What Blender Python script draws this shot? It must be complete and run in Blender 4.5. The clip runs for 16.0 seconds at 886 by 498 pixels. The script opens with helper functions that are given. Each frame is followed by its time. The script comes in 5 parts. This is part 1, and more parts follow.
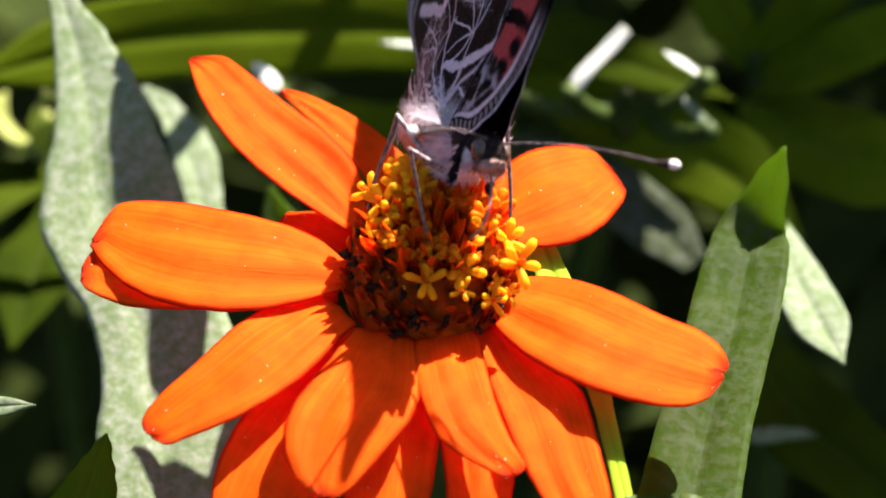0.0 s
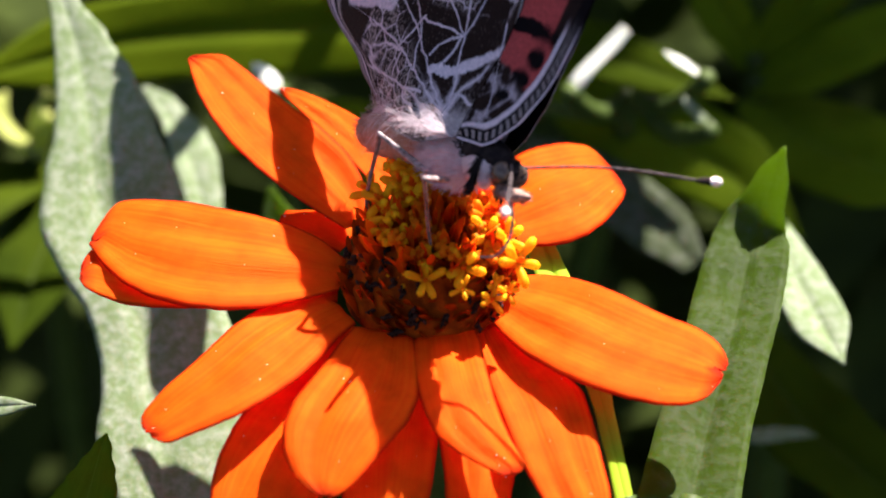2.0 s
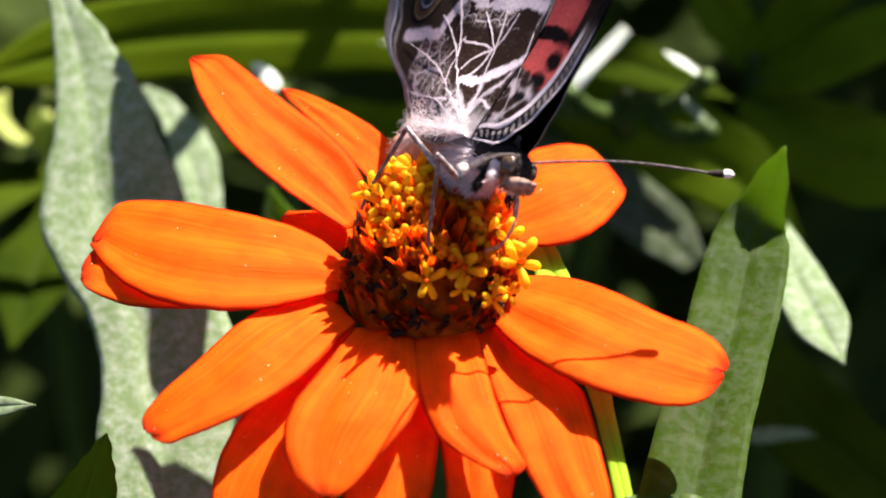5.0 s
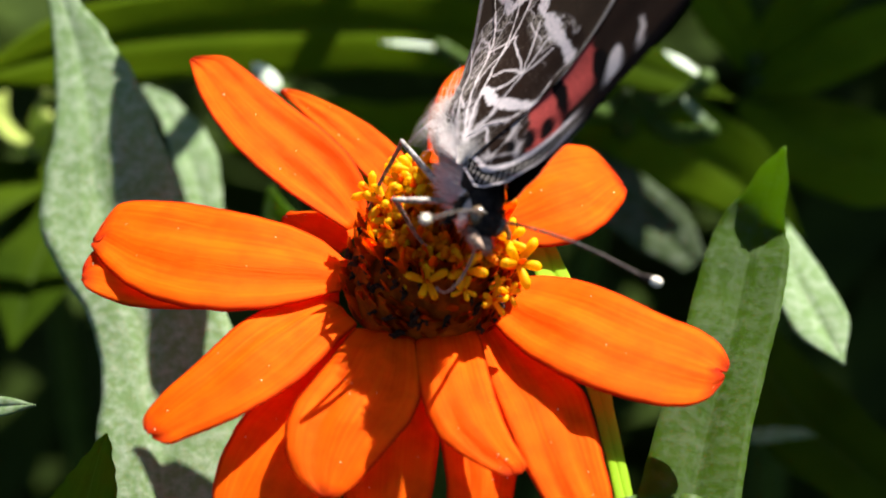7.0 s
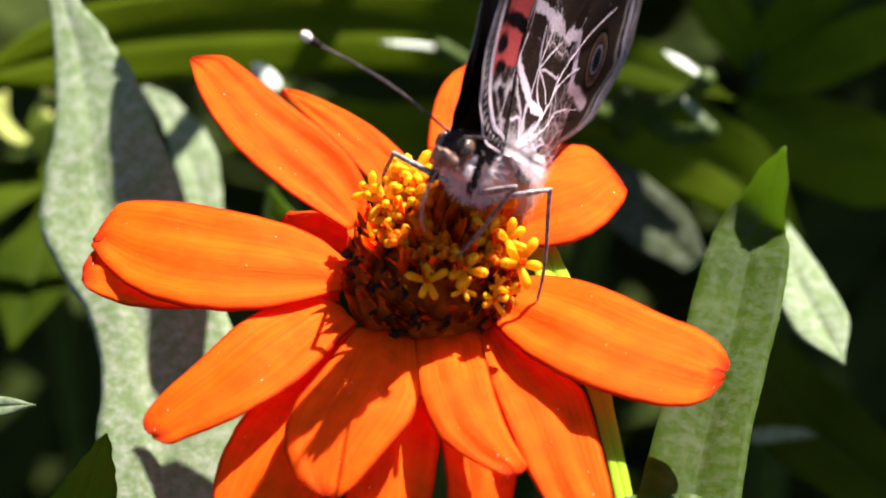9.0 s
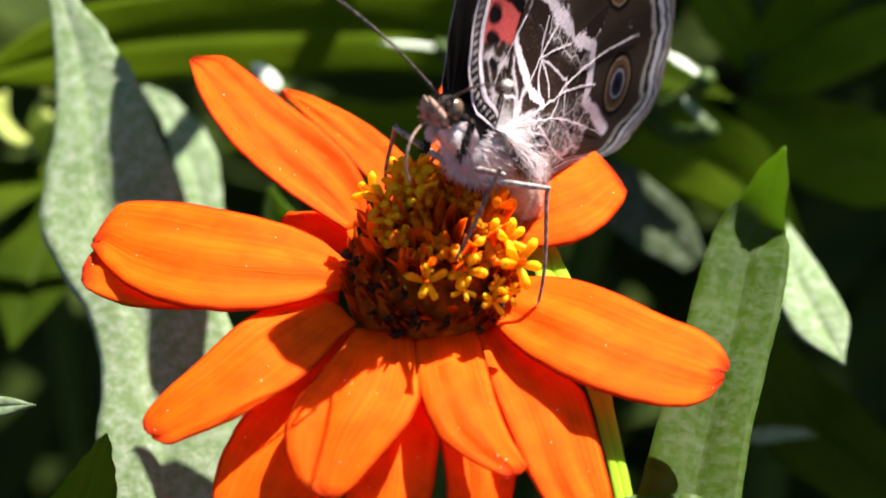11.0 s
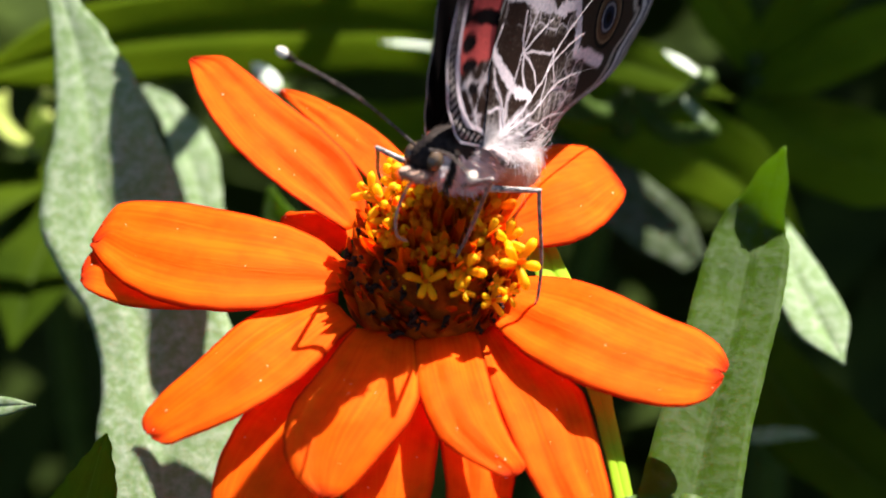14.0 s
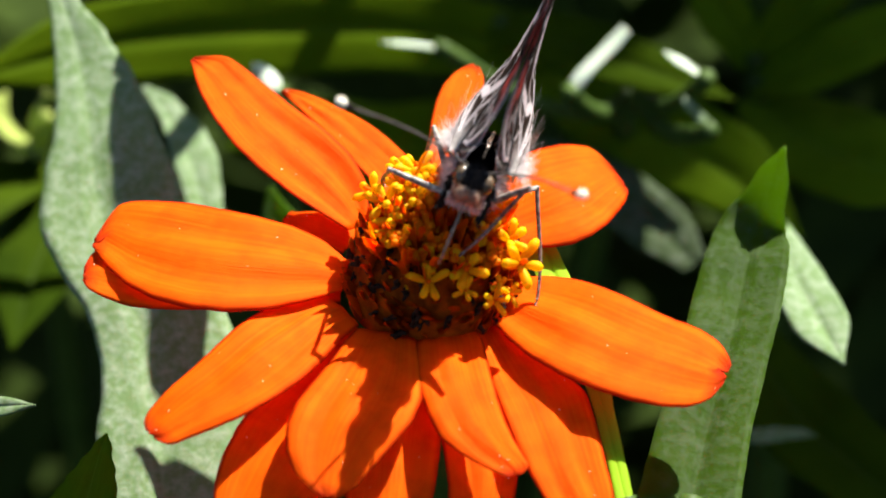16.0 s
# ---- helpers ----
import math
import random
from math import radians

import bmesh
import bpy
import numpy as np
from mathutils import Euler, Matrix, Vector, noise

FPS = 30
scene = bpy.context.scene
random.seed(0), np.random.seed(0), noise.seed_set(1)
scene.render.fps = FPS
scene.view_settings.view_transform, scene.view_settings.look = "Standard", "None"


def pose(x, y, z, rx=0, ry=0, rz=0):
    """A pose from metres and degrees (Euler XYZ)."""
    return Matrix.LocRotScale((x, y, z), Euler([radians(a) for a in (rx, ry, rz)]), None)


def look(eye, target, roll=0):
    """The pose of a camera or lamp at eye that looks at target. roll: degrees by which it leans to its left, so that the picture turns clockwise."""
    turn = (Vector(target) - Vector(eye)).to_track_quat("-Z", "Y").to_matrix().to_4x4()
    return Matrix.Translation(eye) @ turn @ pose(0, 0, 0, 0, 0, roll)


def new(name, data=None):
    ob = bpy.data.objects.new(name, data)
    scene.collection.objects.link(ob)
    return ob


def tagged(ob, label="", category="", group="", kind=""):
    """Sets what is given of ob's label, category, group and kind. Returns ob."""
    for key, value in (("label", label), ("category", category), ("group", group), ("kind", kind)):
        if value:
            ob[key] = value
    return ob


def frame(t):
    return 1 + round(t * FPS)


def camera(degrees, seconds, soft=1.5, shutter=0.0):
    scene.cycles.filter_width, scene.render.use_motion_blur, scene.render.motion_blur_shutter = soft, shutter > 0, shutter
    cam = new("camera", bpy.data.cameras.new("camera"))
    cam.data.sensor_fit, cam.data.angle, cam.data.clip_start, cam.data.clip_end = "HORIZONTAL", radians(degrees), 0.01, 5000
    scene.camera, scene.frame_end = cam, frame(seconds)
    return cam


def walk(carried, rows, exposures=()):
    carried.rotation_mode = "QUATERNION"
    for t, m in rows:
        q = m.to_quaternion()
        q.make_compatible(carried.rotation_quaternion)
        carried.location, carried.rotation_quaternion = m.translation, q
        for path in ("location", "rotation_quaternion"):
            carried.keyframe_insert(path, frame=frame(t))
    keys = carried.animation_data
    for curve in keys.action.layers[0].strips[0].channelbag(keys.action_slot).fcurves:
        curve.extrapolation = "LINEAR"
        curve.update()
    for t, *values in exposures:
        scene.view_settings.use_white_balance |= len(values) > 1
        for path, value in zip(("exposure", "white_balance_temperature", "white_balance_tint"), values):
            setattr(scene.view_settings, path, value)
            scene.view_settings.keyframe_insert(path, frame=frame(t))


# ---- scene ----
# One zinnia head with a butterfly feeding on it, seen close from a fixed camera.
MM = 0.001
FLOWER = Vector((0, 0, 0.35))          # middle of the flower, where the petals join
AX_U = Vector((1, 0, 0))               # the flower's own axes, leaning 5 degrees to the camera
AX_V = Vector((0, math.sin(radians(85)), math.cos(radians(85))))
AX_W = Vector((0, -math.cos(radians(85)), math.sin(radians(85))))

# ---- camera ----
cam = camera(16.0, 16.0, soft=1.9, shutter=0.5)
EYE, AIM = (0.00115, -0.20289, 0.52331), (0.00115, 0.00151, 0.35180)
E0 = 1.80
walk(cam, [(0, look(EYE, AIM)), (16, look(EYE, AIM))], exposures=[
    (0, E0 + 0.14, 6500, 32), (4.2, E0 + 0.16, 6500, 34), (6.3, E0 - 0.26, 6500, 8), (7.6, E0 - 0.26, 6500, 8), (8.0, E0 + 0.0, 6500, 27), (9.2, E0 + 0.0, 6500, 28),
    (11.3, E0 + 0.04, 6500, 16), (13.6, E0 + 0.0, 6500, 14), (14.2, E0 + 0.0, 6500, 20), (14.6, E0 + 0.02, 6500, 28), (15.2, E0 - 0.20, 6500, 7), (16, E0 - 0.20, 6500, 7)])
cam.data.dof.use_dof = True
cam.data.dof.focus_distance = 0.266
cam.data.dof.aperture_fstop = 26.0

# ---- light ----
SUN_DIR = Vector((0.385, 0.560, 0.734)).normalized()      # towards the sun
world = bpy.data.worlds.new("sky")
scene.world = world
world.use_nodes = True
nt = world.node_tree
sky = nt.nodes.new("ShaderNodeTexSky")
sky.sky_type, sky.sun_disc = "NISHITA", False
sky.air_density, sky.dust_density, sky.ozone_density = 1.0, 1.2, 1.0
sky.sun_elevation = math.asin(SUN_DIR.z)
sky.sun_rotation = math.atan2(SUN_DIR.x, SUN_DIR.y)
nt.nodes["Background"].inputs[1].default_value = 0.050
nt.links.new(sky.outputs[0], nt.nodes["Background"].inputs[0])
sun = new("sun", bpy.data.lights.new("sun", "SUN"))
sun.data.energy, sun.data.angle, sun.data.color = 5.9, radians(0.55), (1.0, 0.95, 0.86)
sun.matrix_world = SUN_DIR.to_track_quat("Z", "Y").to_matrix().to_4x4()


# ---- materials ----
def mat_base(name, rough=0.5, spec=0.4):
    m = bpy.data.materials.new(name)
    m.use_nodes = True
    b = m.node_tree.nodes["Principled BSDF"]
    b.inputs["Roughness"].default_value = rough
    b.inputs["Specular IOR Level"].default_value = spec
    return m, m.node_tree, b


def node(t, kind, **inputs):
    n = t.nodes.new(kind)
    for k, v in inputs.items():
        n.inputs[k.replace("_", " ")].default_value = v
    return n


def ramp(t, source, stops):
    r = t.nodes.new("ShaderNodeValToRGB")
    while len(r.color_ramp.elements) < len(stops):
        r.color_ramp.elements.new(0.5)
    for e, (p, c) in zip(r.color_ramp.elements, stops):
        e.position, e.color = p, (*c, 1)
    t.links.new(source, r.inputs[0])
    return r.outputs[0]


def mixed(t, a, b, factor, mode="MIX"):
    m = t.nodes.new("ShaderNodeMix")
    m.data_type, m.blend_type = "RGBA", mode
    for sock, v in ((0, factor), (6, a), (7, b)):
        if isinstance(v, (float, int)):
            m.inputs[sock].default_value = v
        elif isinstance(v, tuple):
            m.inputs[sock].default_value = (*v, 1)
        else:
            t.links.new(v, m.inputs[sock])
    return m.outputs[2]


def coords(t, scale=(1, 1, 1), uv=False):
    c = t.nodes.new("ShaderNodeTexCoord")
    mp = t.nodes.new("ShaderNodeMapping")
    mp.inputs["Scale"].default_value = scale
    t.links.new(c.outputs["UV" if uv else "Object"], mp.inputs[0])
    return mp.outputs[0]


def noise_tex(t, vec, scale, detail=4.0, rough=0.55):
    n = node(t, "ShaderNodeTexNoise", Scale=scale, Detail=detail, Roughness=rough)
    t.links.new(vec, n.inputs["Vector"])
    return n.outputs["Fac"]


def bump(t, b, height, strength, distance):
    n = node(t, "ShaderNodeBump", Strength=strength, Distance=distance)
    t.links.new(height, n.inputs["Height"])
    t.links.new(n.outputs[0], b.inputs["Normal"])


def translucent(m, t, b, colour, amount):
    tr = t.nodes.new("ShaderNodeBsdfTranslucent")
    if isinstance(colour, tuple):
        tr.inputs[0].default_value = (*colour, 1)
    else:
        t.links.new(colour, tr.inputs[0])
    mx = t.nodes.new("ShaderNodeMixShader")
    mx.inputs[0].default_value = amount
    t.links.new(b.outputs[0], mx.inputs[1])
    t.links.new(tr.outputs[0], mx.inputs[2])
    t.links.new(mx.outputs[0], t.nodes["Material Output"].inputs[0])


def petal_material():
    m, t, b = mat_base("petal_orange", 0.6, 0.05)
    uv = coords(t, (1.2, 26, 1), uv=True)
    streak = noise_tex(t, uv, 1.0, 5, 0.6)
    c = ramp(t, streak, [(0.3, (0.95, 0.118, 0.001)), (0.5, (0.99, 0.152, 0.002)), (0.72, (1.0, 0.195, 0.003))])
    fleck = noise_tex(t, coords(t, (1, 1, 1)), 420, 3)
    c2 = ramp(t, fleck, [(0.35, (0.86, 0.80, 0.7)), (0.6, (1, 1, 1))])
    c = mixed(t, c, c2, 1.0, "MULTIPLY")
    # a redder, thinner rim and a deep red base
    at = t.nodes.new("ShaderNodeAttribute")
    at.attribute_name = "rim"
    rim = ramp(t, at.outputs["Fac"], [(0.90, (0, 0, 0)), (1.0, (1, 1, 1))])
    c = mixed(t, c, (0.5, 0.02, 0.002), rim)
    t.links.new(c, b.inputs["Base Color"])
    fine = noise_tex(t, coords(t, (3, 60, 1), uv=True), 1.0, 4, 0.7)
    bump(t, b, fine, 0.35, 0.0004)
    translucent(m, t, b, mixed(t, c, (1.0, 0.55, 0.3), 1.0, "MULTIPLY"), 0.55)
    return m


def leaf_material(name, dark, light, felt=0.0, rough=0.5, trans=0.2, fleck=900, glow=None):
    m, t, b = mat_base(name, rough, 0.02)
    v = coords(t)
    big = noise_tex(t, v, 90, 4)
    c = ramp(t, big, [(0.3, dark), (0.7, light)])
    uv = coords(t, (2, 18, 1), uv=True)
    veins = noise_tex(t, uv, 1.0, 3)
    c = mixed(t, c, ramp(t, veins, [(0.35, (0.75, 0.78, 0.7)), (0.65, (1.1, 1.1, 1.05))]), 0.45, "MULTIPLY")
    fine = noise_tex(t, v, fleck, 5, 0.7)
    if felt:
        grey = tuple(min(1, x * 0.5 + 0.32) for x in light)
        f = ramp(t, fine, [(0.42, (0, 0, 0)), (0.75, (felt, felt, felt))])
        c = mixed(t, c, grey, f)
    at = t.nodes.new("ShaderNodeAttribute")
    at.attribute_name = "rim"
    rib = ramp(t, at.outputs["Fac"], [(0.0, (0.22, 0.22, 0.22)), (0.05, (0, 0, 0))])
    c = mixed(t, c, tuple(min(1, x * 1.5 + 0.05) for x in light), rib)
    t.links.new(c, b.inputs["Base Color"])
    bump(t, b, fine, 0.4, 0.0003)
    translucent(m, t, b, glow or mixed(t, c, (0.9, 1.0, 0.25), 1.0, "MULTIPLY"), trans)
    return m


def plain_material(name, dark, light, scale=800, rough=0.5, trans=0.0, spec=0.12, random_tint=0.0):
    m, t, b = mat_base(name, rough, spec)
    v = coords(t)
    c = ramp(t, noise_tex(t, v, scale, 4), [(0.32, dark), (0.68, light)])
    if random_tint:
        info = t.nodes.new("ShaderNodeObjectInfo")
        k = ramp(t, info.outputs["Random"], [(0, (1 - random_tint,) * 3), (1, (1, 1, 1))])
        c = mixed(t, c, k, 1.0, "MULTIPLY")
    t.links.new(c, b.inputs["Base Color"])
    bump(t, b, noise_tex(t, v, scale * 2.5, 3), 0.3, 0.0002)
    if trans:
        translucent(m, t, b, c, trans)
    return m


def painted_material(name, rough=0.6, trans=0.15):
    """Scales of a wing: the colours lie in the mesh's own colour layer."""
    m, t, b = mat_base(name, rough, 0.04)
    at = t.nodes.new("ShaderNodeAttribute")
    at.attribute_name = "scales"
    v = coords(t)
    dust = ramp(t, noise_tex(t, v, 3500, 3), [(0.3, (0.72, 0.72, 0.74)), (0.7, (1.08, 1.06, 1.05))])
    c = mixed(t, at.outputs["Color"], dust, 1.0, "MULTIPLY")
    t.links.new(c, b.inputs["Base Color"])
    bump(t, b, noise_tex(t, v, 5000, 2), 0.2, 0.0001)
    translucent(m, t, b, mixed(t, c, (1.0, 0.8, 0.7), 1.0, "MULTIPLY"), trans)
    return m


M_PETAL = petal_material()
M_FLORET = plain_material("floret_yellow", (1.0, 0.50, 0.002), (1.0, 0.68, 0.004), 500, 0.5, 0.6, spec=0.15, random_tint=0.12)
M_TUBE = plain_material("floret_tube", (0.97, 0.20, 0.001), (1.0, 0.36, 0.002), 500, 0.55, 0.75, spec=0.1, random_tint=0.3)
M_CHAFF = plain_material("chaff_red", (0.90, 0.12, 0.001), (1.0, 0.27, 0.002), 500, 0.5, 0.75, random_tint=0.45)
M_AMBER = plain_material("floret_amber", (0.97, 0.25, 0.002), (1.0, 0.42, 0.003), 500, 0.5, 0.6, spec=0.1, random_tint=0.25)
M_FLANK = plain_material("chaff_brown", (0.58, 0.045, 0.001), (0.98, 0.190, 0.002), 420, 0.7, 0.55, 0.03, 0.7)
M_WITHER = plain_material("withered_brown", (0.012, 0.006, 0.004), (0.06, 0.018, 0.007), 900, 0.75, 0.0, 0.15, 0.4)
M_CONE = plain_material("cone_brown", (0.10, 0.013, 0.001), (0.42, 0.070, 0.002), 600, 0.8, spec=0.03)
M_POLLEN = plain_material("pollen_tip", (0.75, 0.55, 0.3), (0.9, 0.75, 0.5), 900, 0.7)
M_FELT = leaf_material("leaf_felted", (0.090, 0.142, 0.056), (0.142, 0.212, 0.094), 0.50, 0.6, 0.12)
# near-white: the brightness of sun flecks put into the colour
M_SUNFLECK = leaf_material("leaf_pale", (0.72, 0.82, 0.68), (0.82, 0.90, 0.78), 0.2, 0.5, 0.2)
M_FRESH = leaf_material("leaf_fresh", (0.026, 0.054, 0.004), (0.048, 0.088, 0.010), 0.16, 0.5, 0.5, glow=(0.34, 0.52, 0.04))
M_LIME = leaf_material("leaf_lime", (0.24, 0.40, 0.02), (0.34, 0.52, 0.035), 0.0, 0.5, 0.5, glow=(0.72, 0.90, 0.10))
M_DEEP = leaf_material("leaf_deep", (0.075, 0.135, 0.002), (0.125, 0.205, 0.006), 0.0, 0.6, 0.4)
M_TOP = leaf_material("leaf_broad", (0.055, 0.095, 0.001), (0.085, 0.135, 0.002), 0.0, 0.6, 0.35)
M_SPROUT = leaf_material("leaf_sprout", (0.26, 0.33, 0.07), (0.36, 0.43, 0.12), 0.0, 0.6, 0.25)
# the deep green cut to a third, with shade put into the colour
M_DEEP_SHADED = leaf_material("leaf_shade", (0.026, 0.048, 0.001), (0.045, 0.075, 0.002), 0.0, 0.6, 0.35)
# grey-green, darkened likewise to hold a sunlit leaf in shade
M_GREY_SHADED = leaf_material("leaf_dusky", (0.028, 0.044, 0.016), (0.044, 0.064, 0.026), 0.2, 0.6, 0.15)
# leaf green darkened further: the deep shade of the bed is in the colour
M_BED_SHADED = leaf_material("leaf_bed", (0.012, 0.026, 0.0006), (0.028, 0.050, 0.001), 0.0, 0.8, 0.3)
M_STEM = plain_material("stem_green", (0.025, 0.05, 0.008), (0.05, 0.085, 0.015), 300, 0.55)
M_SOIL = plain_material("soil", (0.004, 0.004, 0.002), (0.014, 0.012, 0.006), 60, 0.95, spec=0.02)
M_WING = painted_material("wing_scales", 0.6, 0.2)
M_WING_UP = painted_material("wing_upper_scales", 0.95, 0.03)
M_FUR = plain_material("fur_white", (0.66, 0.61, 0.62), (0.86, 0.83, 0.84), 1500, 0.6, 0.7)
M_SKIN = plain_material("body_grey", (0.64, 0.49, 0.46), (0.84, 0.71, 0.68), 1500, 0.7, 0.3)
M_BELLY = plain_material("belly_tan", (0.30, 0.14, 0.085), (0.50, 0.28, 0.19), 900, 0.65, 0.1)
M_DARK = plain_material("body_dark", (0.008, 0.006, 0.006), (0.030, 0.022, 0.018), 1500, 0.7, spec=0.08)
M_PALP = plain_material("palp_brown", (0.16, 0.09, 0.06), (0.42, 0.29, 0.22), 1500, 0.6)
M_FACE = plain_material("fur_tan", (0.14, 0.08, 0.055), (0.34, 0.22, 0.17), 1500, 0.6, 0.5)
M_EYE = plain_material("eye_amber", (0.035, 0.022, 0.012), (0.13, 0.085, 0.05), 1500, 0.2, spec=0.6)
M_LEG = plain_material("leg_grey", (0.09, 0.07, 0.06), (0.42, 0.37, 0.34), 2200, 0.4, spec=0.3)
M_SHIN = plain_material("leg_brown", (0.05, 0.03, 0.025), (0.26, 0.19, 0.16), 2200, 0.4, spec=0.3)
M_ANT = plain_material("antenna_dark", (0.02, 0.016, 0.014), (0.13, 0.11, 0.10), 2500, 0.6, spec=0.15)
M_CLUB = plain_material("antenna_tip_pale", (0.8, 0.7, 0.55), (0.95, 0.88, 0.75), 1500, 0.5)


# ---- mesh helpers ----
def mesh_ob(name, verts, faces, material, parent=None, label="", smooth=True, mats=None, face_mats=None):
    me = bpy.data.meshes.new(name)
    me.from_pydata([tuple(v) for v in verts], [], [tuple(f) for f in faces])
    for mt in (mats or [material]):
        me.materials.append(mt)
    if face_mats is not None:
        me.polygons.foreach_set("material_index", face_mats)
    if smooth:
        me.polygons.foreach_set("use_smooth", [True] * len(me.polygons))
    me.update()
    ob = new(name, me)
    if parent is not None:
        ob.parent = parent
    if label:
        ob["label"] = label
    return ob


def again(ob, m, name=None):
    """Another object on the same mesh, under the same parent."""
    o = new(name or ob.name.split(".")[0], ob.data)
    o.parent = ob.parent
    o.matrix_basis = m
    return o


def thing(name, label, category, group="", kind="", at=(0, 0, 0)):
    ob = new(name)
    ob.empty_display_size = 0.002
    ob.location = at
    return tagged(ob, label, category, group, kind)


class Build:
    """Collects faces of several primitives for one mesh."""

    def __init__(self):
        self.v, self.f, self.m = [], [], []

    def tube(self, pts, radii, sides=8, mat=0, cap=True):
        pts = [Vector(p) for p in pts]
        base = len(self.v)
        ref = Vector((0.31, 0.22, 0.92))
        for i, p in enumerate(pts):
            d = (pts[min(i + 1, len(pts) - 1)] - pts[max(i - 1, 0)]).normalized()
            a = d.cross(ref)
            if a.length < 1e-4:
                a = d.cross(Vector((1, 0, 0)))
            a.normalize()
            b = d.cross(a)
            for k in range(sides):
                w = 2 * math.pi * k / sides
                self.v.append(p + (a * math.cos(w) + b * math.sin(w)) * radii[i])
        for i in range(len(pts) - 1):
            for k in range(sides):
                k2 = (k + 1) % sides
                self.f.append((base + i * sides + k, base + i * sides + k2, base + (i + 1) * sides + k2, base + (i + 1) * sides + k))
                self.m.append(mat)
        if cap:
            for i in (0, len(pts) - 1):
                self.f.append(tuple(base + i * sides + k for k in range(sides)))
                self.m.append(mat)
        return self

    def ball(self, c, r, rings=8, sides=12, mat=0, turn=None):
        base = len(self.v)
        turn = turn or Matrix.Identity(3)
        c = Vector(c)
        for i in range(rings + 1):
            th = math.pi * i / rings
            for k in range(sides):
                ph = 2 * math.pi * k / sides
                q = Vector((r[0] * math.cos(th), r[1] * math.sin(th) * math.cos(ph), r[2] * math.sin(th) * math.sin(ph)))
                self.v.append(c + turn @ q)
        for i in range(rings):
            for k in range(sides):
                k2 = (k + 1) % sides
                self.f.append((base + i * sides + k, base + i * sides + k2, base + (i + 1) * sides + k2, base + (i + 1) * sides + k))
                self.m.append(mat)
        return self

    def hair(self, p, q, w, mat=0, side=None):
        """A thin tapering flat hair."""
        p, q = Vector(p), Vector(q)
        d = q - p
        k = len(self.v)
        a = d.cross(Vector((math.sin(k), math.cos(k * 1.3), math.sin(k * 0.7 + 1)))).normalized() * w * 1.2
        self.v += [p + a, p - a, p + d * 0.55 - a * 0.7, p + d * 0.55 + a * 0.7, q]
        self.f += [(k, k + 1, k + 2, k + 3), (k + 3, k + 2, k + 4)]
        self.m += [mat] * 2
        return self

    def strand(self, pts, w, across, mat=0):
        """A long flat hair along pts."""
        k, n = len(self.v), len(pts)
        for i, p in enumerate(pts):
            a = Vector(across) * w * (1 - 0.8 * (i / (n - 1)) ** 2)
            self.v += [Vector(p) + a, Vector(p) - a]
        for i in range(n - 1):
            self.f.append((k + 2 * i, k + 2 * i + 1, k + 2 * i + 3, k + 2 * i + 2))
            self.m.append(mat)
        return self

    def done(self, name, mats, parent=None, label="", smooth=True):
        return mesh_ob(name, self.v, self.f, None, parent, label, smooth, mats if isinstance(mats, list) else [mats], self.m)


def sheet(name, grid, rims, uvs, thick, material, parent=None, label=""):
    """A closed thin sheet on a grid of points [i][j]; rims: 0 on the midline to 1 at the rim."""
    n, k = len(grid), len(grid[0])
    g = np.array([[tuple(p) for p in row] for row in grid])
    du = np.gradient(g, axis=0)
    dv = np.gradient(g, axis=1)
    nor = np.cross(du, dv)
    nor /= np.linalg.norm(nor, axis=2, keepdims=True) + 1e-12
    taper = np.array(rims) ** 4
    off = nor * (thick * (1 - 0.75 * taper))[:, :, None] * 0.5
    verts = np.concatenate([(g + off).reshape(-1, 3), (g - off).reshape(-1, 3)])
    faces = []
    N = n * k
    for i in range(n - 1):
        for j in range(k - 1):
            a, b, c, d = i * k + j, (i + 1) * k + j, (i + 1) * k + j + 1, i * k + j + 1
            faces += [(a, b, c, d), (N + a, N + d, N + c, N + b)]
    for i in range(n - 1):
        for j in (0, k - 1):
            a, b = i * k + j, (i + 1) * k + j
            faces.append((a, b, N + b, N + a))
    for j in range(k - 1):
        for i in (0, n - 1):
            a, b = i * k + j, i * k + j + 1
            faces.append((a, b, N + b, N + a))
    ob = mesh_ob(name, verts, faces, material, parent, label)
    me = ob.data
    at = me.attributes.new("rim", "FLOAT", "POINT")
    at.data.foreach_set("value", np.concatenate([np.array(rims).ravel()] * 2))
    layer = me.uv_layers.new(name="uv")
    u2 = np.concatenate([np.array(uvs).reshape(-1, 2)] * 2)
    idx = np.empty(len(me.loops), dtype=int)
    me.loops.foreach_get("vertex_index", idx)
    layer.data.foreach_set("uv", u2[idx].ravel())
    bm = bmesh.new()
    bm.from_mesh(me)
    bmesh.ops.recalc_face_normals(bm, faces=bm.faces)
    bm.to_mesh(me)
    bm.free()
    return ob


def spline(pts, s):
    """A smooth curve through pts; s from 0 to 1."""
    pts = [Vector(p) for p in pts]
    x = s * (len(pts) - 1)
    i = min(int(x), len(pts) - 2)
    f = x - i
    p0, p1, p2, p3 = pts[max(i - 1, 0)], pts[i], pts[i + 1], pts[min(i + 2, len(pts) - 1)]
    return 0.5 * (2 * p1 + (p2 - p0) * f + (2 * p0 - 5 * p1 + 4 * p2 - p3) * f * f + (3 * p1 - p0 - 3 * p2 + p3) * f ** 3)


def lerp_list(values, s):
    x = s * (len(values) - 1)
    i = min(int(x), len(values) - 2)
    f = x - i
    f = f * f * (3 - 2 * f)
    return values[i] * (1 - f) + values[i + 1] * f


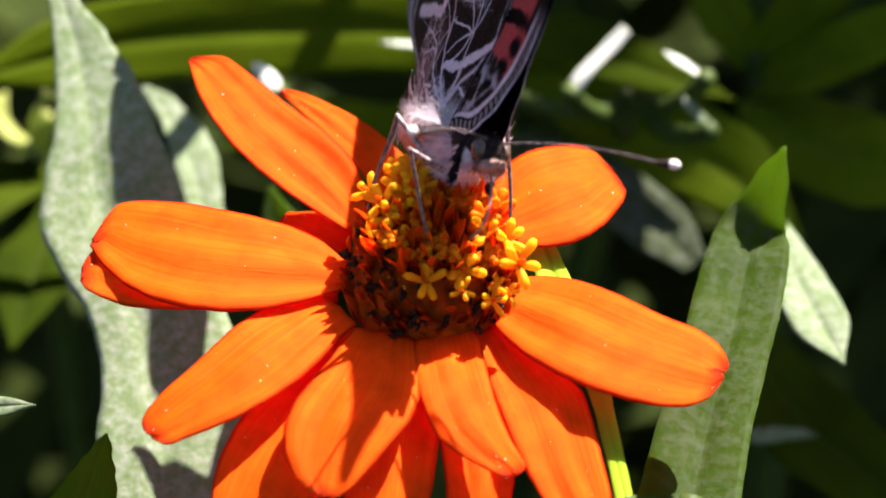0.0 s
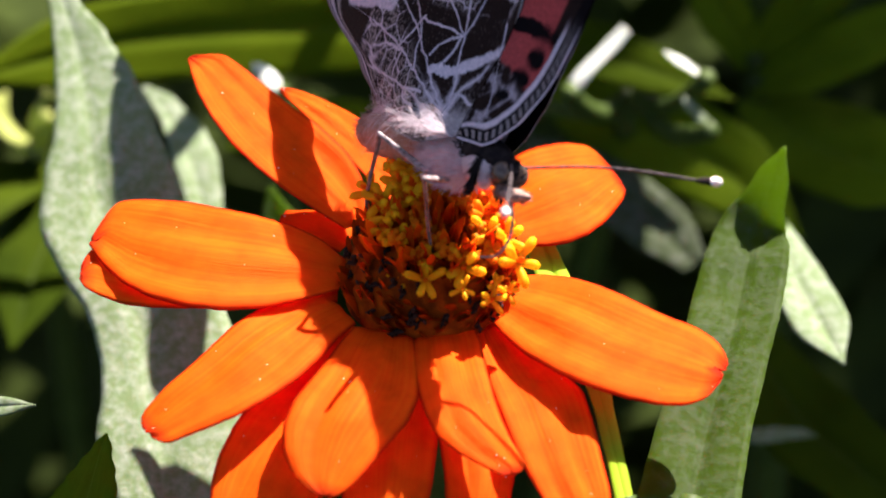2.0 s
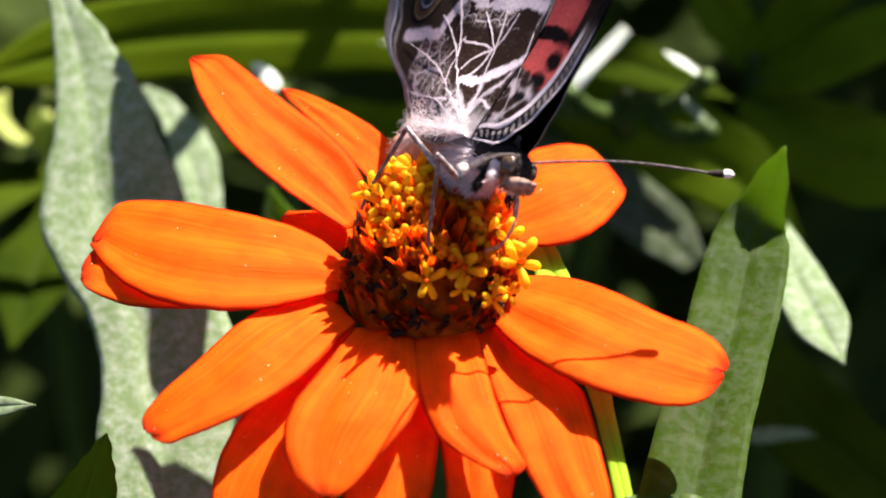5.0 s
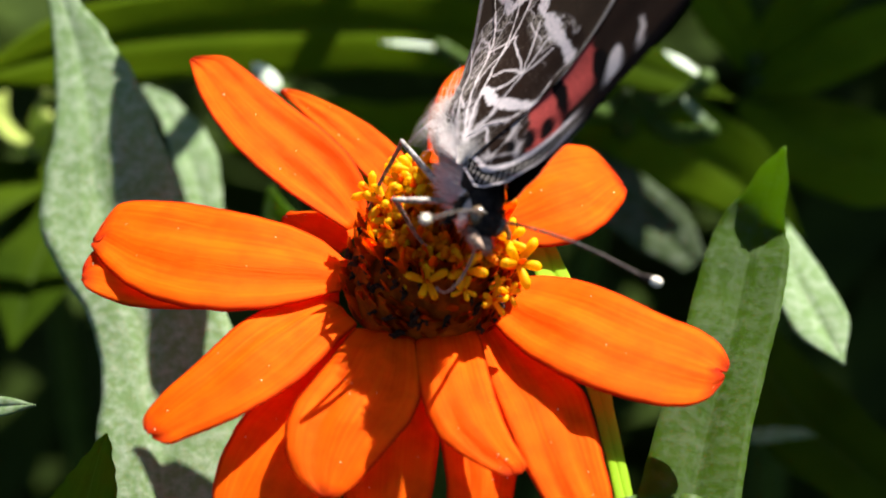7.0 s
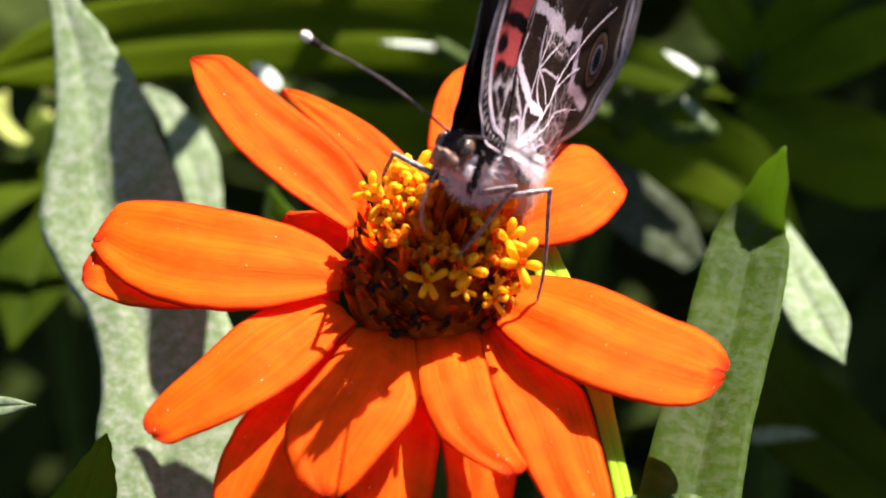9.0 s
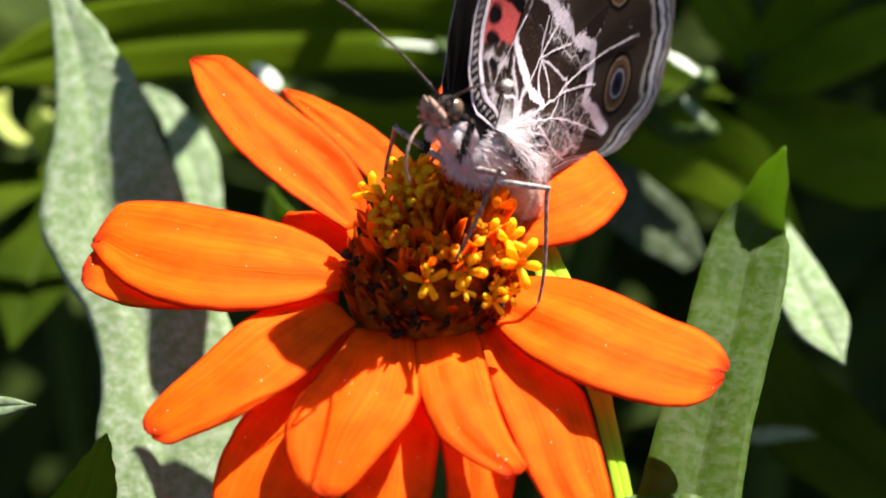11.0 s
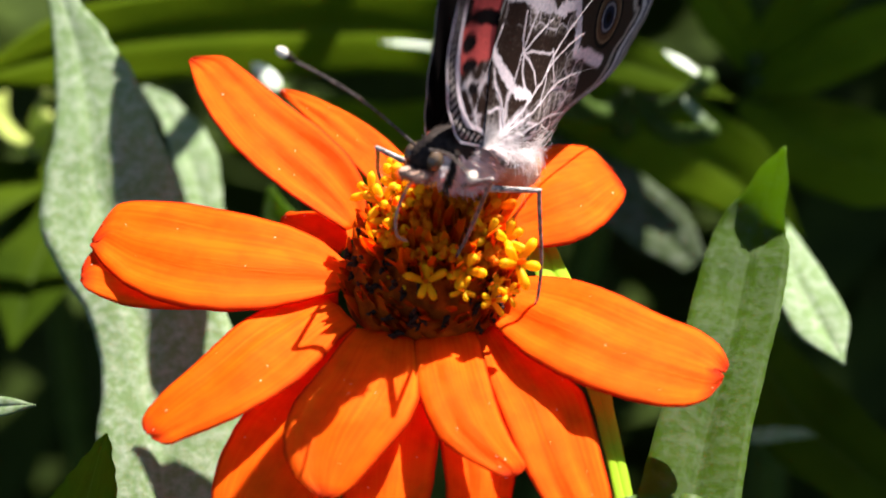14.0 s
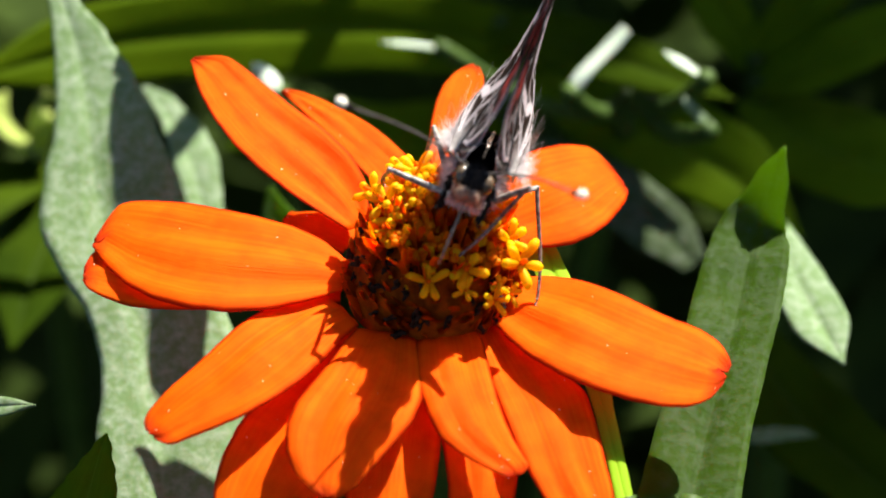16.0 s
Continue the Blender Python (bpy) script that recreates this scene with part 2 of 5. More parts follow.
def leaf_blade(name, spine, widths, face, fold, material, parent, wave=0.0, seed=0, thick=0.35 * MM, label=""):
    """A leaf along spine (metres), half-widths (mm) spread evenly along it, or a pair of such lists, one for each side; face: the way its upper side looks; fold: rise of the rims."""
    rnd = random.Random(seed)
    n, k = 44, 13
    face = Vector(face).normalized()
    grid, rims, uvs = [], [], []
    ph = rnd.random() * 6
    for i in range(n):
        s = i / (n - 1)
        p = spline(spine, s)
        d = (spline(spine, min(1, s + 0.02)) - spline(spine, max(0, s - 0.02))).normalized()
        side = d.cross(face).normalized()
        up = side.cross(d).normalized()
        wide = [lerp_list(v, s) * MM for v in (widths if isinstance(widths, tuple) else (widths, widths))]
        row, rr, ru = [], [], []
        for j in range(k):
            q = 2 * j / (k - 1) - 1
            w = wide[0] if q > 0 else wide[1]
            h = abs(q) * fold * w + wave * w * math.sin(s * 13 + ph + (2 if q > 0 else 0)) * q * q
            h += 0.04 * w * noise.noise((s * 6 + seed, q * 2, seed * 0.7))
            h -= 0.10 * w * math.exp(-(q / 0.12) ** 2)
            jag = 1 + 0.025 * noise.noise((s * 30, (1 if q > 0 else -1) * 3.3, seed))
            row.append(p + side * (q * w * jag) + up * h)
            rr.append(abs(q))
            ru.append((s, q * 0.5 + 0.5))
        grid.append(row), rims.append(rr), uvs.append(ru)
    return sheet(name, grid, rims, uvs, thick, material, parent, label)


# ---- setting: ground ----
def ground():
    n = 60
    verts, faces = [], []
    span = [(-1 if i < n / 2 else 1) * (abs(2 * i / n - 1) ** 4) * 400 for i in range(n + 1)]
    for y in span:
        for x in span:
            near = math.exp(-(x * x + y * y) / 4)
            verts.append((x, y, 0.02 * near * noise.noise((x * 9, y * 9, 0)) + 0.15 * noise.noise((x * 0.1, y * 0.1, 3)) * (1 - near)))
    for i in range(n):
        for j in range(n):
            a = i * (n + 1) + j
            faces.append((a, a + 1, a + n + 2, a + n + 1))
    tagged(mesh_ob("ground", verts, faces, M_SOIL), "dark brown garden soil under the plants", "ground", kind="structure")


ground()


# ---- the flower ----
flower = thing("zinnia_flower", "single orange zinnia in full bloom with a yellow-tipped dark cone", "flower", at=FLOWER)


def fl(u, v, w):
    """A point in the flower's space, from its own axes, in millimetres."""
    return (AX_U * u + AX_V * v + AX_W * w) * MM


def profile(values, s):
    """Half-widths along a petal: values at the stations of STATIONS, smoothed."""
    x = np.linspace(0, 1, 241)
    w = np.interp(x, STATIONS, values)
    w = np.convolve(np.pad(w, 6, mode="edge"), np.ones(13) / 13, "valid")
    w *= np.sqrt(np.clip(1 - 0.75 * np.clip((x - 0.975) / 0.025, 0, 1) ** 2, 0, 1))
    return float(np.interp(s, x, w))


STATIONS = (0, 0.12, 0.25, 0.4, 0.55, 0.7, 0.82, 0.92, 0.97, 1.0)


def petal(base, tip, left, right, arch, cup, seed, notch=0.0, twist=0.0, label=""):
    """A ray petal from base to tip (across, back, height in mm), half-widths to both sides, arch, rise of the rims, twist about its length."""
    n, k = 52, 25
    along_x, along_y = tip[0] - base[0], tip[1] - base[1]
    size = math.hypot(along_x, along_y)
    ca, sa = along_x / size, along_y / size
    grid, rims, uvs = [], [], []
    for i in range(n):
        s = 1 - (1 - i / (n - 1)) ** 1.4
        lw, rw = profile(left, s), profile(right, s)
        half, mid = (lw + rw) / 2, (lw - rw) / 2
        row, rr, ru = [], [], []
        for j in range(k):
            q = 2 * j / (k - 1) - 1
            sq = s - notch * math.exp(-((q - 0.12) / 0.10) ** 2) * max(0, (s - 0.8) / 0.2) ** 2
            sq += (0.006 * noise.noise((q * 9, seed, 1.7)) + 0.004 * noise.noise((q * 23, seed, 4.1))) * max(0, (s - 0.75) / 0.25)
            ln = size * sq
            b = mid + q * half * (1 + 0.012 * noise.noise((s * 30, (1 if q > 0 else -1) * 5, seed)))
            h = base[2] + (tip[2] - base[2]) * sq + arch * math.sin(math.pi * sq)
            h += cup * half * (q * q - 0.3)
            h += 0.045 * half * (math.cos(q * 7.5) - 1) * (1 - 0.4 * s)
            h += 0.30 * noise.noise((s * 3.0, q * 1.6, seed * 1.3)) + 0.06 * noise.noise((s * 7, q * 7, seed))
            h += twist * q * half * s
            row.append(fl(base[0] + ca * ln - sa * b, base[1] + sa * ln + ca * b, h))
            rr.append(max(abs(q), ((s - 0.6) / 0.4) ** 0.6 if s > 0.6 else 0))
            ru.append((s + seed * 3.1, q * 0.5 + 0.5))
        grid.append(row), rims.append(rr), uvs.append(ru)
    rnd = random.Random(seed * 7)
    for _ in range(5):
        i, j = rnd.randrange(8, n - 3), rnd.randrange(3, k - 3)
        SPECKS.append((grid[i][j] + AX_W * 0.16 * MM, rnd.uniform(0.035, 0.075)))
    return sheet("petal", grid, rims, uvs, 0.28 * MM, M_PETAL, flower, label)


SPECKS = []


def petals():
    # upper row
    petal((-7.29, -0.88, 0.9), (-28.80, 2.80, 1.0), [1.43, 3.63, 5.7, 6.95, 6.99, 6.07, 4.56, 2.44, 1.05, 0.13], [1.82, 3.66, 4.45, 4.73, 4.99, 5.43, 5.54, 5.53, 4.96, 0.76], 1.7, -0.1, 1, notch=0.03)
    petal((-6.27, 5.47, 0.8), (-21.06, 20.65, 6.2), [1.18, 2.14, 2.89, 3.49, 3.69, 3.2, 2.31, 1.25, 0.52, 0.28], [1.3, 3.29, 3.97, 3.78, 3.33, 3.06, 2.85, 2.55, 1.21, 0.23], 0.8, 0.1, 2)
    petal((-7.03, -4.49, 0.2), (-22.71, -17.63, 0.0), [1.46, 2.18, 3.3, 4.15, 4.39, 4.14, 3.31, 2.53, 2.32, 1.43], [3.19, 4.24, 4.33, 4.02, 3.32, 2.8, 2.57, 2.02, 1.65, 0.76], 1.4, -0.1, 3)
    petal((-3.80, -6.58, 0.0), (-8.41, -24.19, -0.3), [2.69, 3.52, 4.38, 5.04, 4.86, 3.87, 2.99, 2.18, 1.34, 0.99], [2.51, 3.03, 3.43, 4.04, 4.76, 4.83, 4.19, 2.92, 1.47, 0.59], 1.6, -0.14, 4)
    petal((1.61, -6.58, 0.0), (6.55, -21.86, -0.4), [2.31, 2.23, 1.79, 1.37, 1.1, 1.04, 1.12, 1.39, 1.56, 1.03], [3.07, 3.67, 4.2, 4.61, 4.77, 4.56, 3.38, 1.91, 1.01, 0.63], 1.4, -0.16, 5)
    petal((5.88, -2.62, 0.3), (24.49, -10.93, 0.2), [2.8, 3.81, 4.04, 3.66, 3.21, 2.91, 2.9, 2.34, 1.45, 0.65], [2.4, 4.38, 5.96, 6.97, 7.41, 7.25, 6.59, 5.35, 4.08, 3.03], 1.4, -0.1, 6, notch=0.05)
    petal((5.18, 7.12, 0.4), (17.06, 11.81, -1.0), [3.02, 3.65, 4.97, 5.9, 6.28, 6.45, 6.45, 6.2, 5.3, 3.4], [3.63, 4.68, 5.44, 5.85, 5.52, 4.42, 3.0, 1.75, 0.9, 0.3], 1.0, -0.05, 7)
    petal((1.48, 6.67, 0.5), (3.63, 25.15, 1.6), [1.09, 1.64, 2.2, 2.68, 2.8, 2.67, 2.31, 1.55, 0.85, 0.43], [1.08, 1.31, 1.6, 1.76, 1.77, 1.67, 1.43, 1.14, 0.74, 0.65], 0.8, 0.05, 8)
    # lower row
    petal((-0.82, 8.49, -0.6), (-13.29, 20.42, 2.6), [1.24, 1.28, 1.29, 1.13, 0.92, 0.64, 0.39, 0.19, 0.14, 0.13], [1.82, 2.49, 3.04, 3.14, 3.04, 2.65, 2.08, 1.35, 0.83, 0.4], 0.5, 0.05, 9)
    petal((-7.71, -0.27, -0.4), (-29.39, -0.45, 0.6), [2.22, 3.05, 3.79, 4.14, 4.13, 3.97, 3.5, 2.39, 1.62, 1.15], [2.49, 3.09, 3.64, 3.73, 3.78, 3.83, 3.92, 3.77, 3.13, 1.27], 0.7, -0.08, 10)
    petal((-5.73, -5.12, -1.2), (-15.34, -25.81, -4.5), [3.61, 3.93, 5.35, 5.67, 5.45, 4.93, 3.79, 2.36, 1.62, 1.62], [1.6, 2.09, 2.98, 4.23, 5.14, 5.06, 4.39, 3.27, 2.12, 1.71], 1.2, -0.08, 11)
    petal((-2.17, -5.90, -1.4), (-3.15, -26.39, -5.0), [2.48, 2.51, 2.96, 3.47, 3.44, 3.22, 2.77, 1.99, 1.36, 1.33], [2.45, 2.45, 3.3, 4.1, 4.39, 4.24, 3.8, 2.85, 1.78, 1.61], 1.0, -0.08, 12)
    petal((5.16, -4.98, -1.0), (12.37, -26.56, -3.6), [1.48, 2.38, 3.6, 4.96, 4.6, 4.09, 3.77, 3.07, 2.06, 1.85], [1.53, 1.71, 2.17, 2.4, 2.48, 2.21, 1.71, 1.29, 1.08, 1.08], 1.2, -0.08, 13)
    petal((1.85, -5.34, -2.0), (3.63, -25.39, -5.5), [2.6, 2.6, 3.47, 4.0, 4.17, 3.97, 3.32, 2.35, 1.47, 1.42], [2.33, 2.33, 2.29, 2.16, 1.89, 1.74, 1.92, 1.56, 1.1, 1.08], 0.8, -0.06, 14)
    petal((-6.66, 5.97, -1.2), (-12.64, 9.17, -1.6), [2.14, 2.29, 2.27, 2.11, 1.87, 1.51, 1.24, 1.24, 1.24, 1.24], [2.42, 2.29, 1.93, 1.56, 1.29, 0.98, 0.69, 0.47, 0.47, 0.47], 0.4, 0.0, 15)

    b = Build()
    for p, size in SPECKS:
        b.ball(p, (size * MM, size * MM, size * MM), 4, 6)
    tagged(b.done("pollen", M_POLLEN, flower, "pale pollen grains scattered over the petals"), kind="stuff")


petals()


def cone_radius(h):
    """The cone under the florets: radius (mm) at height h (mm)."""
    x = min(1, max(0, h / 6.4))
    return 7.0 * math.sqrt(max(0.0, 1 - x ** 2.2)) + 0.2


def flower_cone():
    verts, faces = [], []
    n, k = 16, 36
    for i in range(n):
        h = -1.2 + 7.2 * i / (n - 1)
        r = cone_radius(h) if h > 0 else 7.2
        for j in range(k):
            a = 2 * math.pi * j / k
            rr = r * (1 + 0.05 * noise.noise((math.cos(a) * 3, math.sin(a) * 3, h)))
            verts.append(fl(rr * math.cos(a) + 0.16 * h, rr * math.sin(a), h))
    for i in range(n - 1):
        for j in range(k):
            j2 = (j + 1) % k
            faces.append((i * k + j, i * k + j2, (i + 1) * k + j2, (i + 1) * k + j))
    faces.append(tuple(range((n - 1) * k, n * k)))
    mesh_ob("cone", verts, faces, M_CONE, flower, "dark red-brown cone of withered florets")


flower_cone()


def upright(p, d, roll, size=1.0):
    """A pose at p whose z axis points along d."""
    q = Vector(d).normalized().to_track_quat("Z", "Y").to_matrix().to_4x4()
    return Matrix.Translation(p) @ q @ Matrix.Rotation(roll, 4, "Z") @ Matrix.Scale(size, 4)


def make_floret(lobes, opening):
    """An open disc floret: a tube and plump curled lobes."""
    b = Build()
    b.tube([(0, 0, -3.4 * MM), (0, 0, -0.8 * MM), (0, 0, 0.2 * MM)], [0.24 * MM, 0.36 * MM, 0.50 * MM], 8, 1, cap=False)
    for i in range(lobes):
        a = 2 * math.pi * i / lobes + 0.25 * math.sin(i * 2.3)
        ca, sa = math.cos(a), math.sin(a)
        long = 1 + 0.2 * math.sin(i * 4.1 + opening)
        pts, rad = [], []
        for s in range(7):
            x = s / 6
            out = 0.28 + 1.0 * opening * long * math.sin(x * 1.7)
            up = 0.0 + 1.25 * x - 0.75 * x ** 3 * opening
            pts.append((ca * out * MM, sa * out * MM, up * MM))
            rad.append((0.20 + 0.17 * math.sin(math.pi * min(1, x * 0.75 + 0.1))) * MM * (1, 1, 1, 1, 1, 0.95, 0.55)[s])
        b.tube(pts, rad, 8, 0)
    b.tube([(0, 0, 0), (0.05 * MM, 0, 0.5 * MM), (0.1 * MM, 0.05 * MM, 0.95 * MM)], [0.2 * MM, 0.22 * MM, 0.12 * MM], 6, 1)
    return b


def make_bract(height, wide=0.62):
    """A thin pointed chaffy scale, folded along its middle."""
    b = Build()
    n, rows = 7, []
    for i in range(n):
        x = i / (n - 1)
        w = wide * (1 - x ** 2.2) ** 0.6 + 0.03
        c = Vector((0.30 * x * x, 0, -1.4 + (height + 1.4) * x)) * MM
        rows.append([c + Vector((-0.45 * w * (1 if k else 0) * 0.6, k * w, 0)) * MM for k in (-1, 0, 1)])
    for dx in (0, 0.09):
        base = len(b.v)
        for r in rows:
            b.v += [p + Vector((dx, 0, 0)) * MM for p in r]
        for i in range(n - 1):
            for k in range(2):
                q = base + i * 3 + k
                b.f.append((q, q + 1, q + 4, q + 3))
                b.m.append(0)
    return b


def make_withered():
    b = Build()
    b.tube([(0, 0, -0.8 * MM), (0.1 * MM, 0.1 * MM, 0.4 * MM), (0.4 * MM, 0.1 * MM, 0.8 * MM), (0.7 * MM, -0.2 * MM, 0.8 * MM)],
           [0.26 * MM, 0.30 * MM, 0.24 * MM, 0.10 * MM], 6)
    b.tube([(0, 0, 0.2 * MM), (-0.3 * MM, 0.3 * MM, 0.7 * MM), (-0.5 * MM, 0.5 * MM, 0.6 * MM)], [0.22 * MM, 0.20 * MM, 0.09 * MM], 6)
    return b


# open florets: (across, back, height) in mm over the bloom's middle, in three loose groups
BACK_GROUP = [(-2.6, 5.2, 8.0), (-1.3, 4.5, 8.6), (-3.9, 2.0, 7.6), (-2.3, 3.3, 8.2), (-3.2, 0.3, 7.4), (-3.6, -0.5, 6.8), (-1.6, 1.5, 8.0), (-2.6, -1.8, 6.8),
              (-0.9, 2.7, 8.4), (-5.0, 4.2, 6.6)]
FRONT_GROUP = [(0.1, -3.9, 6.4), (-0.2, -5.6, 5.8), (2.9, -4.6, 6.2), (2.8, -6.2, 5.4), (-2.3, -4.1, 4.6)]
SIDE_GROUP = [(4.9, -1.7, 7.2), (6.5, -2.3, 7.4), (7.3, -4.0, 6.4), (5.6, -5.5, 5.2), (6.5, -6.2, 5.0), (5.2, -6.6, 4.6)]
FAR_GROUP = [(1.9, 4.7, 8.2), (0.5, 3.0, 8.0), (3.0, 3.7, 8.0), (5.7, 1.3, 8.0), (4.6, 0.2, 7.6)]


def florets():
    rnd = random.Random(5)
    protos = {}

    def put(name, build, mats, p, d, roll, size, key):
        m = upright(p, d, roll, size)
        if key not in protos:
            ob = build.done(name, mats, flower)
            protos[key] = ob
            ob.matrix_basis = m
        else:
            again(protos[key], m)

    kinds = [make_floret(5, 1.0), make_floret(5, 1.25), make_floret(4, 0.75)]
    buds = make_floret(5, 0.35)
    for group, mats in ((BACK_GROUP, M_FLORET), (FRONT_GROUP, M_FLORET), (SIDE_GROUP, M_FLORET), (FAR_GROUP, M_AMBER)):
        for u, v, h in group:
            out = Vector((u - 1.2, v)) / 7.0
            d = fl(0.8 * out.x + rnd.uniform(-0.3, 0.3), 0.8 * out.y - 0.2 + rnd.uniform(-0.3, 0.3), 1.0)
            k = rnd.randrange(3)
            size = rnd.uniform(0.9, 1.2) if h > 5.4 else rnd.uniform(0.55, 0.75)
            put("floret", kinds[k], [mats, M_TUBE], fl(u, v, h - 0.7), d, rnd.random() * 6, size, ("f", k, mats.name))
    # closed orange florets stand between the open ones
    for i in range(40):
        a = rnd.random() * 2 * math.pi
        r = rnd.uniform(1.2, 5.8)
        h = 6.6 - 0.03 * r * r + rnd.uniform(-0.6, 0.5) + 0.9 * max(0, math.sin(a))
        p = fl(r * math.cos(a) + 0.16 * h, r * math.sin(a), h)
        d = fl(0.3 * math.cos(a) + rnd.uniform(-0.2, 0.2), 0.3 * math.sin(a) + rnd.uniform(-0.2, 0.2), 1.0)
        put("floret", buds, [M_AMBER, M_TUBE], p, d, rnd.random() * 6, rnd.uniform(0.7, 1.05), "bud")
    # thin orange and red scales fill the ring
    bracts = [make_bract(2.8), make_bract(3.6)]
    for i in range(150):
        r = 5.3 * math.sqrt(rnd.random())
        a = rnd.random() * 2 * math.pi
        h = 5.8 - 0.05 * r * r
        p = fl(r * math.cos(a) + 0.16 * h, r * math.sin(a), h)
        d = fl(0.10 * r * math.cos(a) + rnd.uniform(-0.2, 0.2), 0.10 * r * math.sin(a) + rnd.uniform(-0.2, 0.2), 1.0)
        k = i % 2
        put("bract", bracts[k], [M_CHAFF if k else M_TUBE], p, d, rnd.random() * 6, rnd.uniform(0.7, 1.1), ("b", k))
    # dried florets and red-brown scales on the flank
    dry = make_withered()
    flank = make_bract(1.9, 0.55)
    for i in range(330):
        a = rnd.random() * 2 * math.pi
        h = 5.8 * rnd.random() ** 1.15
        r = cone_radius(h) - 0.15
        p = fl(r * math.cos(a) + 0.16 * h, r * math.sin(a), h)
        if i % 3 == 0:
            d = fl(math.cos(a), math.sin(a), rnd.uniform(0.5, 1.3))
            put("dry_floret", dry, [M_WITHER], p, d, rnd.random() * 6, rnd.uniform(0.6, 1.0), "w")
        else:
            d = fl(0.45 * math.cos(a) + rnd.uniform(-0.2, 0.2), 0.45 * math.sin(a) + rnd.uniform(-0.2, 0.2), 1.0)
            put("chaff", flank, [M_FLANK], p, d, a + rnd.uniform(-0.5, 0.5), rnd.uniform(0.6, 1.1), "c")


florets()


def flower_stem():
    b = Build()
    pts = [FLOWER * 0 + fl(0, 0, -1.0), fl(0, 0, -6), fl(0.5, 2, -40), fl(-3, 8, -150), fl(-6, 14, -345)]
    b.tube([spline(pts, i / 24) for i in range(25)], [2.6 * MM + (4.4 * MM * max(0, 1 - i / 2.0) if i < 3 else 0) for i in range(25)], 14)
    b.done("stem", M_STEM, flower, "green stem under the bloom")


flower_stem()


# ---- the plants round the flower ----
def plant(label, stem, leaves, name="zinnia_plant"):
    """A stem (points from the ground up, radius in mm) with leaves; each leaf: spine from base to tip, half-widths, facing, fold, material, wave."""
    top = thing(name, label, "plant", "plants round the flower", at=stem[0])
    back = -Vector(stem[0])
    b = Build()
    pts = [Vector(p) + back for p in stem]
    fine = [spline(pts, i / 30) for i in range(31)]
    b.tube(fine, [(2.6 - 1.4 * i / 30) * MM for i in range(31)], 10)
    b.done("stem", M_STEM, top)
    for i, (spine, widths, face, fold, mt, wave) in enumerate(leaves):
        sp = [Vector(p) + back for p in spine]
        leaf_blade("leaf", sp, widths, face, fold, mt, top, wave, seed=i + len(label))
        near = min(fine, key=lambda q: (q - sp[0] - Vector((0, 0, -0.01))).length)
        if (near - sp[0]).length > 0.004:
            mid = (near + sp[0]) / 2 + Vector((0, 0, -0.003))
            c = Build().tube([spline([near, mid, sp[0], sp[1]], k / 12 * 0.72) for k in range(13)], [1.0 * MM] * 13, 8)
            c.done("leaf_stalk", M_STEM, top)
    return top


UPWARD = (0.1, -0.25, 1.0)

plant("grey-green felted zinnia leaves rising behind the bloom", [(-0.020, 0.004, 0.0), (-0.021, 0.0, 0.2), (-0.0229, -0.0085, 0.3237)], [
    ([(-0.0229, -0.0063, 0.3260), (-0.0244, 0.0018, 0.3291), (-0.0257, 0.0099, 0.3322), (-0.0286, 0.0176, 0.3352), (-0.0313, 0.0254, 0.3382), (-0.0326, 0.0335, 0.3414), (-0.0343, 0.0415, 0.3445), (-0.0367, 0.0494, 0.3475)],
     ([6.86, 8.29, 9.08, 9.18, 8.01, 7.62, 7.91, 7.86, 7.4, 6.32, 5.14, 3.35, 1.39, 0.12], [6.37, 5.83, 5.3, 4.54, 4.25, 4.0, 5.16, 5.68, 4.36, 3.17, 2.51, 2.02, 1.42, 0.51]), (0, -0.36, 0.93), 0.03, M_FELT, 0.03),
    ([(-0.0219, 0.0385, 0.3216), (-0.0232, 0.0435, 0.3228), (-0.0247, 0.0484, 0.3241), (-0.0269, 0.0530, 0.3254), (-0.0298, 0.0572, 0.3268)],
     ([1.41, 1.92, 2.44, 2.89, 2.89, 2.08, 0.47], [1.68, 1.67, 1.66, 1.69, 1.14, 0.57, 0.25]), (0.15, -0.2, 0.95), 0.15, M_FELT, 0.05),
    ([(-0.0114, 0.0353, 0.3206), (-0.0148, 0.0382, 0.3240), (-0.0160, 0.0407, 0.3270)], [1.0, 1.8, 0.3], (0, -0.6, 0.7), 0.2, M_FRESH, 0.0),
])
